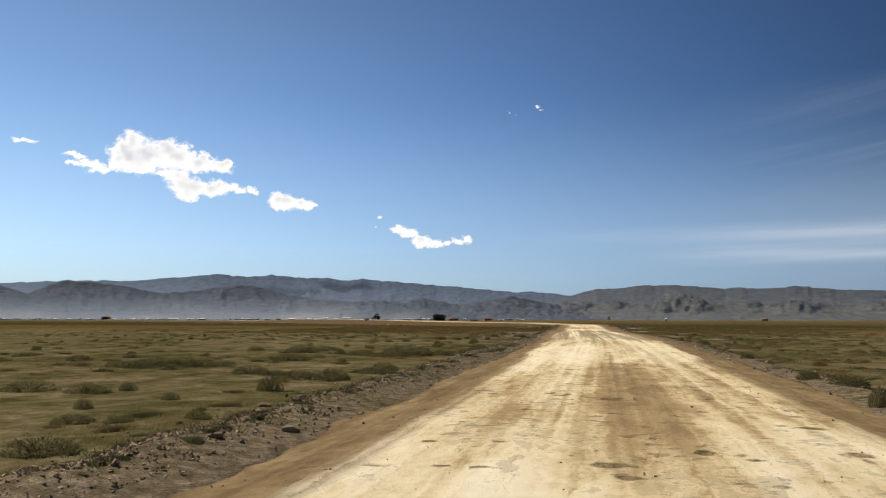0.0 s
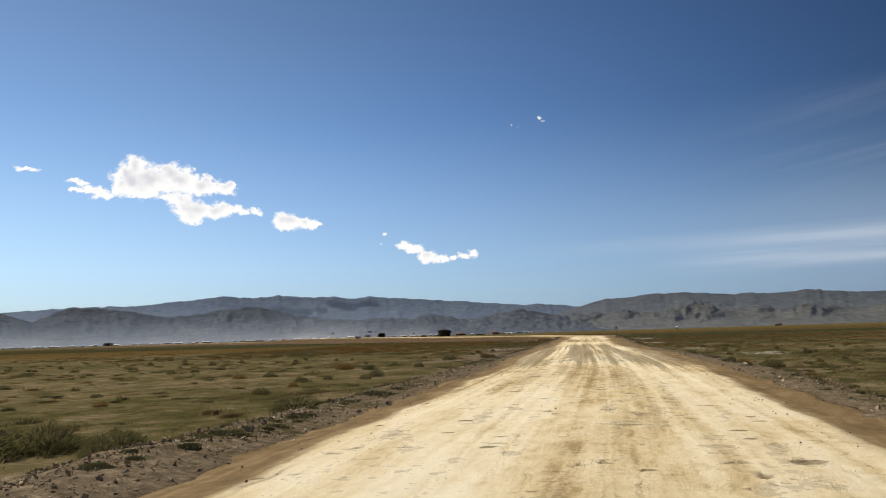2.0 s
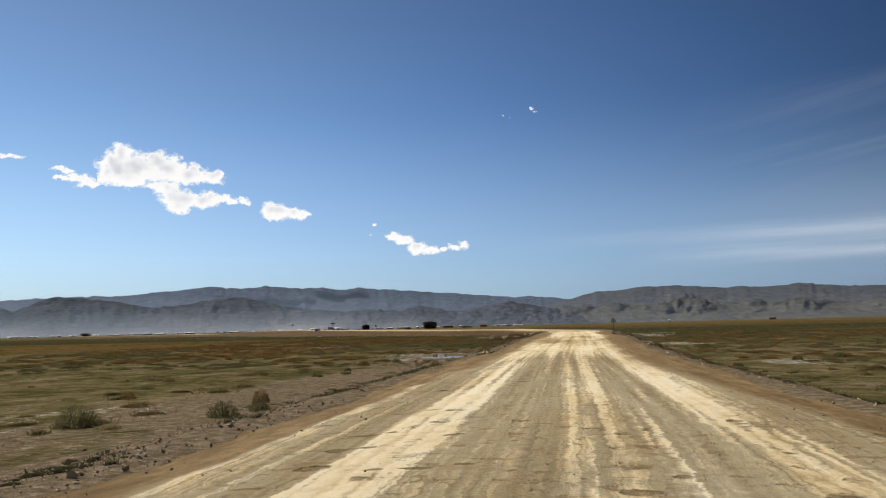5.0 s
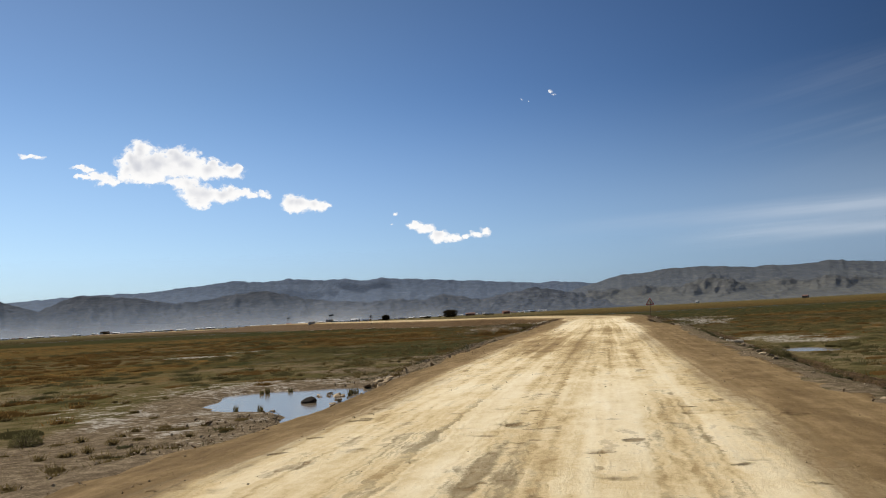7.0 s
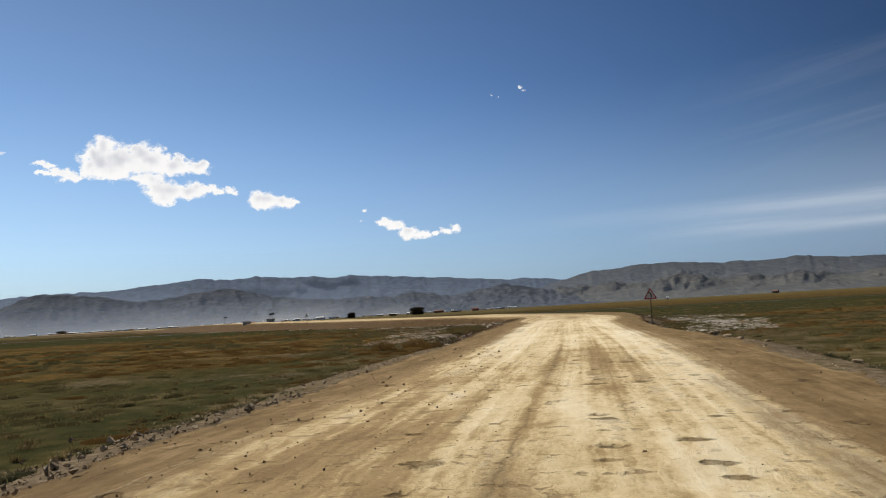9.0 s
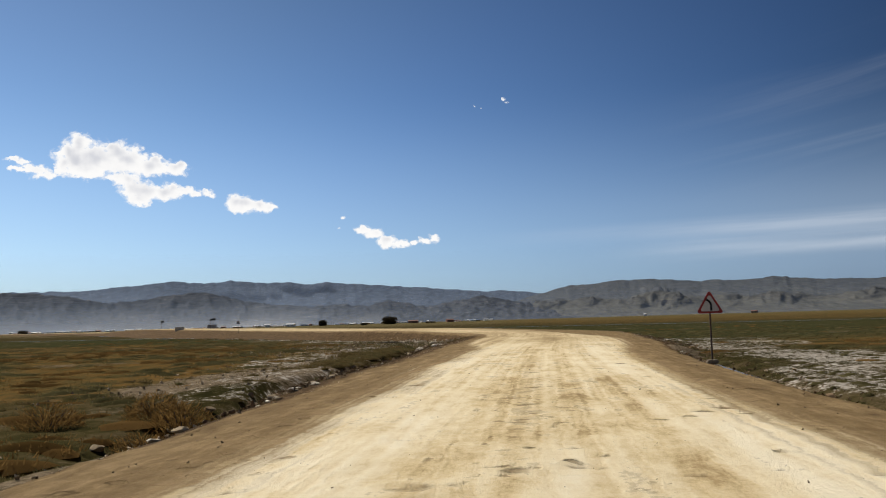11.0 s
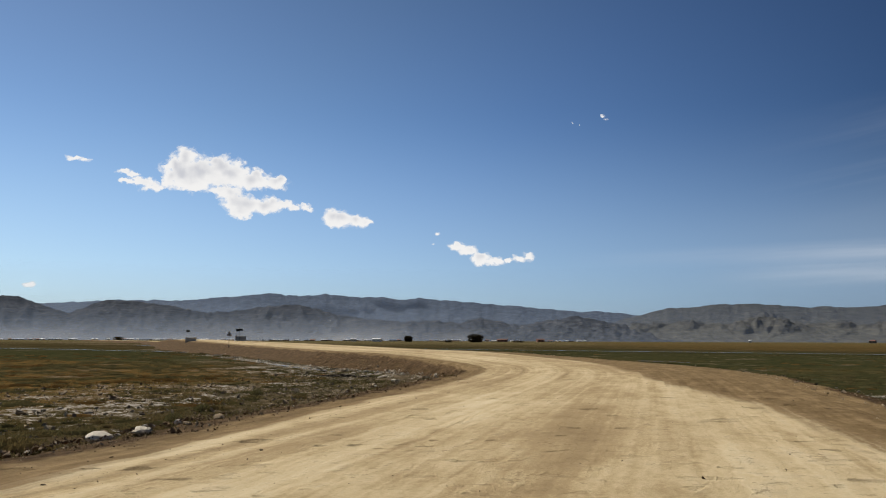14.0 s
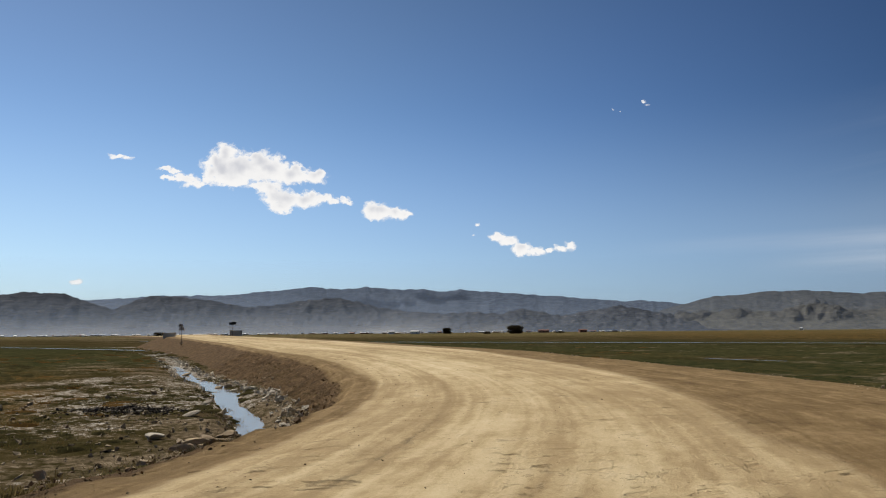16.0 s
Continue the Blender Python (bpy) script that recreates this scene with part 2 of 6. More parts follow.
    rows = math_node(n, "MULTIPLY", smooth_between(n, total(board, centred(chips, 0.8)), 0.59, 0.675), smooth_between(n, total(patches, centred(tracks, 0.7), centred(lanes, 0.5), math_node(n, "MULTIPLY", worn, 0.9)), 0.57, 0.45))
    base = mix(n, math_node(n, "MULTIPLY", rows, math_node(n, "MULTIPLY_ADD", bend, -0.45, 0.68)), base, mix(n, grain, (0.185, 0.121, 0.056), (0.33, 0.228, 0.114)))
    base = mix(n, math_node(n, "MULTIPLY", smooth_between(n, total(fleck, centred(patches, -0.4), centred(rag, 0.5)), 0.64, 0.70), 0.45), base, (0.185, 0.116, 0.052))
    bent = n("VectorMath", {0: uv, 1: n("VectorMath", {0: n("TexNoise", {"Vector": place, "Scale": 2.4, "Detail": 3.0}).outputs["Color"], 1: (0.30, 0.30, 0.0)}, operation="MULTIPLY").outputs[0]}, operation="ADD").outputs[0]
    holes = 0.0
    for size, share, seed in ((1.35, 0.88, 0.0), (2.6, 0.88, 31.0)):
        cells = n("TexVoronoi", {"Vector": n("Mapping", {"Vector": bent, "Scale": (size * 0.86, size, 1.0), "Location": (seed, seed, 0.0)}).outputs[0], "Scale": 1.0, "Randomness": 1.0})
        pick = math_node(n, "ADD", n("SeparateColor", {0: cells.outputs["Color"]}).outputs[0], centred(patches, -0.55))
        lens = math_node(n, "MULTIPLY", smooth_between(n, total(cells.outputs["Distance"], centred(chips, 0.50), centred(fleck, 0.24), centred(grain, 0.16)), 0.29, 0.13), smooth_between(n, pick, share, share + 0.03))
        holes = lens if holes == 0.0 else math_node(n, "MAXIMUM", holes, lens)
    base = mix(n, math_node(n, "MULTIPLY", holes, math_node(n, "MULTIPLY_ADD", bend, -0.45, 0.72)), base, mix(n, smooth_between(n, total(centred(chips, 0.8), grain), 0.38, 0.62), (0.120, 0.074, 0.030), (0.30, 0.202, 0.094)))
    pit = n("Attribute", attribute_name="pit").outputs["Fac"]
    base = mix(n, math_node(n, "MULTIPLY", smooth_between(n, total(centred(chips, 1.3), centred(fleck, 0.5), pit), 0.28, 0.80), 0.78), base, mix(n, grain, (0.105, 0.064, 0.027), (0.24, 0.158, 0.074)))
    edge = n("Attribute", attribute_name="edge").outputs["Fac"]
    loose = ramp(n, total(centred(rag, 0.9), centred(chips, 0.5), centred(tracks, 0.6), centred(grain, 0.35), 0.5), [(0.2, (0.112, 0.072, 0.034)), (0.5, (0.222, 0.150, 0.072)), (0.8, (0.38, 0.270, 0.140))])
    rim = smooth_between(n, total(centred(rag, 0.6), centred(tracks, 0.9), edge), 0.30, 0.75)
    base = mix(n, rim, base, loose)
    slope = n("Attribute", attribute_name="slope").outputs["Fac"]
    crumble = noise_at(n, place, 3.2, (1.0, 0.8, 1.6), 8.0, 0.74, (3, 3, 0), 0.3)
    bank = ramp(n, total(centred(noise_at(n, place, 1.6, detail=7.0, rough=0.7), 0.8), centred(crumble, 0.9), centred(grain, 0.25), 0.5), [(0.25, (0.040, 0.025, 0.012)), (0.5, (0.112, 0.070, 0.034)), (0.75, (0.215, 0.140, 0.073))])
    base = mix(n, smooth_between(n, total(centred(rag, 0.5), slope), 0.3, 0.7), base, bank)
    base = mix(n, math_node(n, "MULTIPLY", smooth_between(n, grain, 0.63, 0.70), 0.30), base, (0.17, 0.125, 0.085))
    height = total(math_node(n, "MULTIPLY", chips, 0.5), math_node(n, "MULTIPLY", grain, 0.35), math_node(n, "MULTIPLY", rag, 0.5), math_node(n, "MULTIPLY", tracks, 0.25), math_node(n, "MULTIPLY", ruts, 0.22), math_node(n, "MULTIPLY", holes, -1.1), math_node(n, "MULTIPLY", rows, -0.4))
    finish(n, base, 0.95, total(height, math_node(n, "MULTIPLY", fleck, 0.30), math_node(n, "MULTIPLY", math_node(n, "MULTIPLY", slope, crumble), 3.2)), 0.9, 0.06, 0.03)
    return m


def ground_material():
    """Dry steppe: olive and straw grass, bare clods, pale salt crust, rusty and green patches where the attributes say."""
    m, n = material("steppe_ground")
    place = n("TexCoord").outputs["Object"]
    big = noise_at(n, place, 0.055, (1, 0.75, 1), 5.0, 0.6)
    mid = noise_at(n, place, 0.45, (1, 0.8, 1), 6.0, 0.65, (5, 0, 0))
    fine = noise_at(n, place, 4.5, detail=6.0, rough=0.7)
    grain = noise_at(n, place, 30.0, detail=3.0, rough=0.7)
    clump = noise_at(n, place, 1.5, (1, 0.8, 1), 5.0, 0.62, (2, 9, 0))
    value = math_node(n, "MULTIPLY_ADD", big, 0.30, math_node(n, "MULTIPLY_ADD", mid, 0.36, math_node(n, "MULTIPLY_ADD", clump, 0.34, math_node(n, "MULTIPLY", fine, 0.20))))
    value = math_node(n, "MULTIPLY_ADD", math_node(n, "SUBTRACT", value, 0.6), 1.3, 0.59)
    grass = ramp(n, value, [(0.45, (0.042, 0.040, 0.016)), (0.55, (0.086, 0.073, 0.029)), (0.63, (0.134, 0.106, 0.052)), (0.72, (0.210, 0.164, 0.095))])
    dust = smooth_between(n, math_node(n, "MULTIPLY_ADD", math_node(n, "SUBTRACT", fine, 0.5), 0.5, noise_at(n, place, 0.30, (1, 0.7, 1), 6.0, 0.66, (11, 3, 0))), 0.56, 0.68)
    grass = mix(n, math_node(n, "MULTIPLY", dust, 0.75), grass, mix(n, grain, (0.13, 0.093, 0.052), (0.27, 0.205, 0.128)))
    rust = n("Attribute", attribute_name="rust").outputs["Fac"]
    green = n("Attribute", attribute_name="green").outputs["Fac"]
    bare = n("Attribute", attribute_name="bare").outputs["Fac"]
    salt = n("Attribute", attribute_name="salt").outputs["Fac"]
    tuft = math_node(n, "MULTIPLY_ADD", clump, 0.45, math_node(n, "MULTIPLY_ADD", mid, 0.35, math_node(n, "MULTIPLY", fine, 0.20)))
    wob = math_node(n, "MULTIPLY", math_node(n, "SUBTRACT", mid, 0.5), 1.3)
    wob = math_node(n, "MULTIPLY_ADD", math_node(n, "SUBTRACT", fine, 0.5), 0.8, wob)

    def where(a):
        return smooth_between(n, math_node(n, "ADD", a, wob), 0.35, 0.75)
    damp = n("Attribute", attribute_name="damp").outputs["Fac"]
    grass = mix(n, damp, grass, (0.50, 0.48, 0.46), "MULTIPLY")
    colour = mix(n, where(rust), grass, ramp(n, tuft, [(0.40, (0.060, 0.052, 0.021)), (0.50, (0.104, 0.070, 0.026)), (0.62, (0.178, 0.094, 0.027))]))
    colour = mix(n, where(green), colour, ramp(n, tuft, [(0.40, (0.020, 0.024, 0.010)), (0.50, (0.042, 0.043, 0.018)), (0.62, (0.082, 0.066, 0.028))]))
    soil = ramp(n, math_node(n, "MULTIPLY_ADD", fine, 0.6, math_node(n, "MULTIPLY", grain, 0.4)), [(0.38, (0.074, 0.056, 0.037)), (0.52, (0.168, 0.128, 0.083)), (0.64, (0.315, 0.250, 0.170))])
    colour = mix(n, where(bare), colour, soil)
    crust = mix(n, smooth_between(n, fine, 0.4, 0.62), (0.20, 0.172, 0.134), (0.43, 0.392, 0.335))
    cracked = math_node(n, "MULTIPLY_ADD", math_node(n, "SUBTRACT", clump, 0.5), 1.5, math_node(n, "MULTIPLY_ADD", math_node(n, "SUBTRACT", fine, 0.5), 1.1, math_node(n, "MULTIPLY", salt, 0.92)))
    colour = mix(n, math_node(n, "MULTIPLY", where(cracked), smooth_between(n, salt, 0.06, 0.25)), colour, crust)
    height = math_node(n, "MULTIPLY_ADD", fine, 1.0, math_node(n, "MULTIPLY", grain, 0.3))
    finish(n, colour, 1.0, height, 0.6, 0.08, 0.0)
    return m


def rock_material(name, dark, light, scale=6.0):
    m, n = material(name)
    place = n("TexCoord").outputs["Object"]
    shade = n("ObjectInfo").outputs["Random"]
    island = n("NewGeometry").outputs["Random Per Island"]
    v = math_node(n, "MULTIPLY_ADD", noise_at(n, place, scale, detail=6.0, rough=0.7), 0.6, math_node(n, "MULTIPLY", math_node(n, "FRACT", math_node(n, "ADD", shade, island)), 0.5))
    finish(n, ramp(n, v, [(0.25, dark), (0.75, light)]), 0.9, noise_at(n, place, scale * 5, detail=5.0), 0.5, 0.02, 0.05)
    return m


def leaf_material(name, dark, light):
    m, n = material(name)
    island = n("NewGeometry").outputs["Random Per Island"]
    shade = n("ObjectInfo").outputs["Random"]
    patch = noise_at(n, n("TexCoord").outputs["Object"], 0.35, detail=3.0)
    fuzz = math_node(n, "MULTIPLY", math_node(n, "SUBTRACT", noise_at(n, n("TexCoord").outputs["Object"], 24.0, detail=3.0, rough=0.7), 0.5), 0.9)
    v = math_node(n, "MULTIPLY_ADD", math_node(n, "ADD", island, fuzz), 0.55, math_node(n, "MULTIPLY_ADD", shade, 0.2, math_node(n, "MULTIPLY", patch, 0.4)))
    colour = ramp(n, v, [(0.15, dark), (0.85, light)])
    d = n("BsdfDiffuse", {"Color": colour, "Roughness": 0.6})
    t = n("BsdfTranslucent", {"Color": colour})
    s = n("MixShader", {0: 0.4, 1: d.outputs[0], 2: t.outputs[0]})
    n("OutputMaterial", {0: s.outputs[0]})
    return m


def plain_material(name, colour, rough=0.7, vary=0.25, scale=8.0, metallic=0.0, specular=0.3):
    m, n = material(name)
    place = n("TexCoord").outputs["Object"]
    v = noise_at(n, place, scale, detail=5.0, rough=0.65)
    lo = tuple(c * (1 - vary) for c in colour)
    hi = tuple(min(1.0, c * (1 + vary)) for c in colour)
    finish(n, ramp(n, v, [(0.3, lo), (0.7, hi)]), rough, v, 0.15, 0.01, specular, metallic)
    return m


def hill_material(name, low, high, scar, scale=0.012, ridge=0.0):
    m, n = material(name)
    place = n("TexCoord").outputs["Object"]
    v = noise_at(n, place, scale, (1, 0.22, 4.0), 6.0, 0.58)
    w = noise_at(n, place, scale * 3.5, (1, 0.22, 5.0), 5.0, 0.6, (9, 4, 1))
    colour = ramp(n, math_node(n, "MULTIPLY_ADD", v, 0.6, math_node(n, "MULTIPLY", w, 0.4)), [(0.34, low), (0.64, high)])
    colour = mix(n, math_node(n, "MULTIPLY", smooth_between(n, w, 0.60, 0.70), 0.6), colour, scar)
    up = n("Attribute", attribute_name="up").outputs["Fac"]
    up = smooth_between(n, math_node(n, "MULTIPLY_ADD", math_node(n, "SUBTRACT", v, 0.5), 1.6, up), 0.35, 0.85)
    colour = mix(n, math_node(n, "MULTIPLY", up, ridge), colour, mix(n, w, (0.036, 0.042, 0.050), (0.072, 0.076, 0.080)))
    rock = math_node(n, "MULTIPLY", n("Attribute", attribute_name="rock").outputs["Fac"], 0.55)
    colour = mix(n, rock, colour, mix(n, w, (0.042, 0.044, 0.048), (0.088, 0.085, 0.082)))
    crumb = noise_at(n, place, 0.045, (1, 0.16, 2.2), 5.0, 0.68, (3, 8, 2))
    colour = mix(n, 0.85, colour, ramp(n, crumb, [(0.34, (0.62, 0.62, 0.64)), (0.50, (1.0, 1.0, 1.0)), (0.66, (1.34, 1.32, 1.28))]), "MULTIPLY")
    finish(n, colour, 1.0, math_node(n, "MULTIPLY_ADD", crumb, 0.7, w), 0.5, 18.0, 0.0)
    return m


def veil_material(name, colour, density, scale, stretch=(1, 1, 1), uneven=1.2):
    """Drifting dust, and sheets that imitate haze: lets most light through, and scatters the rest."""
    m, n = material(name)
    place = n("TexCoord").outputs["Object"]
    thick = n("Attribute", attribute_name="thick").outputs["Fac"]
    puff = noise_at(n, place, scale, stretch, 5.0, 0.6)
    alpha = math_node(n, "MULTIPLY", thick, math_node(n, "MULTIPLY_ADD", puff, uneven, 1.0 - uneven / 2))
    alpha = n("Math", {0: alpha, 1: density}, operation="MULTIPLY", use_clamp=True).outputs[0]
    d = n("BsdfDiffuse", {"Color": (*colour, 1.0)})
    t = n("BsdfTranslucent", {"Color": (*colour, 1.0)})
    s = n("MixShader", {0: 0.6, 1: d.outputs[0], 2: t.outputs[0]})
    out = n("MixShader", {0: alpha, 1: n("BsdfTransparent").outputs[0], 2: s.outputs[0]})
    n("OutputMaterial", {0: out.outputs[0]})
    return m


def cloud_material():
    m, n = material("cloud_white")
    place = n("TexCoord").outputs["Object"]
    thick = n("Attribute", attribute_name="thick").outputs["Fac"]
    puff = noise_at(n, place, 0.03, detail=6.0, rough=0.62)
    alpha = smooth_between(n, math_node(n, "MULTIPLY_ADD", math_node(n, "SUBTRACT", puff, 0.5), 0.9, thick), -0.14, 0.44)
    # the clouds glow themselves; grey shading of thick parts is painted into the glow
    body = n("Attribute", attribute_name="body").outputs["Fac"]
    shade = smooth_between(n, math_node(n, "MULTIPLY_ADD", math_node(n, "SUBTRACT", noise_at(n, place, 0.011, detail=5.0, rough=0.55), 0.5), 0.9, body), 0.05, 0.95)
    glow = mix(n, shade, (1.0, 1.0, 1.0), (0.66, 0.68, 0.74))
    e = n("Emission", {"Color": glow, "Strength": 0.86})
    out = n("MixShader", {0: alpha, 1: n("BsdfTransparent").outputs[0], 2: e.outputs[0]})
    n("OutputMaterial", {0: out.outputs[0]})
    return m


def water_material():
    m, n = material("still_water")
    place = n("TexCoord").outputs["Object"]
    murk = mix(n, noise_at(n, place, 0.8, detail=3.0), (0.16, 0.125, 0.085), (0.25, 0.20, 0.138))
    bsdf = finish(n, murk, 0.16, noise_at(n, place, 9.0, detail=2.0), 0.06, 0.01, 0.45)
    bsdf.inputs["IOR"].default_value = 1.33
    return m


ROAD, GROUND = road_material(), ground_material()
GREY_ROCK = rock_material("grey_rock", (0.165, 0.118, 0.072), (0.47, 0.365, 0.235))
GRAVEL = rock_material("loose_gravel", (0.150, 0.110, 0.070), (0.50, 0.395, 0.265), 9.0)
WEED_LEAF = leaf_material("grey_green_weed", (0.058, 0.056, 0.026), (0.135, 0.125, 0.062))
BANK_SOIL = rock_material("bank_soil", (0.07, 0.045, 0.025), (0.25, 0.17, 0.098), 9.0)
ROAD_STONE = rock_material("road_stone", (0.075, 0.054, 0.033), (0.26, 0.19, 0.118), 9.0)
DARK_ROCK = rock_material("dark_rock", (0.046, 0.039, 0.032), (0.125, 0.104, 0.082))
GREEN_LEAF = leaf_material("olive_leaf", (0.064, 0.057, 0.023), (0.180, 0.152, 0.066))
STRAW_LEAF = leaf_material("straw_blade", (0.080, 0.062, 0.023), (0.235, 0.172, 0.074))
RUST_LEAF = leaf_material("rusty_blade", (0.094, 0.056, 0.018), (0.255, 0.148, 0.050))
BUSH_LEAF = leaf_material("shrub_leaf", (0.066, 0.064, 0.026), (0.190, 0.168, 0.075))
TREE_LEAF = leaf_material("dark_tree_leaf", (0.018, 0.015, 0.008), (0.055, 0.042, 0.022))
WOOD = plain_material("grey_stem", (0.10, 0.075, 0.05), 0.9)
WATER = water_material()
CLOUD = cloud_material()

# ---- the road's plan ----
# left edge x, y and right edge x, y, from behind the start to past the bridge
EDGES = np.array([
    (-4.4, -14, 3.4, -14), (-4.4, 10, 3.6, 10), (-4.1, 40, 4.3, 40), (-4.3, 60, 4.8, 60), (-4.8, 87, 4.5, 87),
    (-5.3, 110, 3.7, 110), (-5.4, 131, 3.4, 131), (-6.2, 152, 3.8, 152), (-6.6, 172, 4.2, 172), (-6.7, 192, 3.3, 192),
    (-7.2, 208, 3.2, 208), (-7.7, 222, 4.1, 224), (-8.1, 238, 4.4, 241), (-8.4, 252, 4.4, 256), (-9.3, 259, 3.6, 264),
    (-10.95, 265.8, 1.5, 271), (-14.25, 272.8, -3.6, 284), (-20.85, 284.3, -10.2, 295), (-29.0, 295, -17, 306)])
FAR_EDGES = np.array([(-55, 332, -40, 341), (-81, 364, -66, 373), (-108, 397, -99, 405), (-124, 420, -112, 425), (-152, 464, -138, 466), (-310, 690, -290, 690), (-700, 1150, -670, 1150)])
EDGES = np.concatenate([EDGES, FAR_EDGES]).astype(float)
middle = (EDGES[:, :2] + EDGES[:, 2:]) / 2
knots = np.concatenate([[0], np.cumsum(np.linalg.norm(np.diff(middle, axis=0), axis=1))])


def along(s):
    """The left and right edge at s metres along the road."""
    out = np.stack([np.interp(s, knots, EDGES[:, k]) for k in range(4)], -1)
    soft = np.zeros_like(out)
    for shift in (-6, -3, 0, 3, 6):
        soft += np.stack([np.interp(s + shift, knots, EDGES[:, k]) for k in range(4)], -1)
    return soft / 5


S_NEAR = np.arange(0, 330, 0.12)
S_ALL = np.concatenate([S_NEAR, np.arange(330, 560, 2.0), np.arange(560, knots[-1], 25.0)])
rims = along(S_ALL)
wobble = 0.35 * (fractal(S_ALL * 0.22, 0.0, 3) - 0.5) * 2
smooth_half = np.linalg.norm(rims[:, 2:] - rims[:, :2], axis=1) / 2
rims[:, 0] += wobble
rims[:, 2] += 0.30 * (fractal(S_ALL * 0.20, 9.0, 4) - 0.5) * 2
BEND = step(262, 284, S_ALL)          # where the road turns off on its bank


def edge_distance(x, y, rims=rims[::8]):
    """How far a place lies outside the road (negative inside), to the left rim and to the right rim."""
    shape = x.shape
    x, y = x.ravel(), y.ravel()
    best = np.full(x.shape, 1e9)
    side = np.zeros(x.shape)
    at = np.zeros(x.shape)
    for lo in range(0, len(x), 20000):
        px, py = x[lo:lo + 20000, None], y[lo:lo + 20000, None]
        centre = (rims[:, :2] + rims[:, 2:]) / 2
        d2 = (px - centre[:, 0]) ** 2 + (py - centre[:, 1]) ** 2
        k = d2.argmin(1)
        l, r = rims[k, :2], rims[k, 2:]
        across = r - l
        width = np.linalg.norm(across, axis=1)
        u = ((px[:, 0] - l[:, 0]) * across[:, 0] + (py[:, 0] - l[:, 1]) * across[:, 1]) / width
        best[lo:lo + 20000] = np.maximum(-u, u - width)
        side[lo:lo + 20000] = np.where(u < width / 2, -1, 1)
        at[lo:lo + 20000] = S_ALL[::8][k]
    return best.reshape(shape), side.reshape(shape), at.reshape(shape)


# ---- the ground ----
POND = (-9.0, 131.5)


def patch(x, y, cx, cy, rx, ry, turn=0.0):
    c, s = math.cos(turn), math.sin(turn)
    dx, dy = x - cx, y - cy
    return 1 - np.sqrt(((dx * c + dy * s) / rx) ** 2 + ((-dx * s + dy * c) / ry) ** 2)


def wet(x, y):
    """Over 0 in the pool beside the road and its tail."""
    return np.maximum(patch(x, y, *POND, 3.0, 3.9, 0.5), patch(x, y, -7.0, 128.2, 1.0, 4.4, 0.2) * 0.8)


def bend_out(at):
    """How far the ditch in the bend lies from the road's rim."""
    return np.interp(at, [280, 288, 297, 316, 350, 400, 433], [2.3, 2.65, 3.25, 4.7, 6.0, 7.0, 7.6])


def rise(s):
    """How far the road climbs past the bend."""
    return 0.30 * step(286, 320, s) + 1.05 * step(330, 490, s) - 1.1 * step(540, 680, s)


def fall_at(s, left):
    """How steeply the road's shoulder falls beside its rim."""
    pool = step(130, 137, s) * (1 - step(150, 156, s))
    ditch = step(186, 204, s) * (1 - np.where(left, step(252, 266, s), step(228, 238, s)))
    bend = step(262, 284, s)
    return np.where(left, (0.22 + 0.35 * pool + 0.20 * ditch) * (1 - bend) + bend * (1.75 + rise(s)) / bend_out(s), 0.22 + 0.22 * ditch + 0.05 * bend)


def shoulder_drop(s, left, out):
    """How far the road's shoulder has fallen at a distance outside its rim."""
    drop = fall_at(s, left) * out
    lip = ditch_out(s - 14) - 0.75
    w = np.where(left, step(196, 208, s) * (1 - step(266, 284, s)), 0.0)
    return drop * (1 - w) + w * (0.13 * np.minimum(out, lip) + 0.75 * np.maximum(out - lip, 0))


def ditch_out(y):
    """How far the left side ditch lies from the road's rim."""
    return 2.1 + 0.9 * step(205, 238, y)


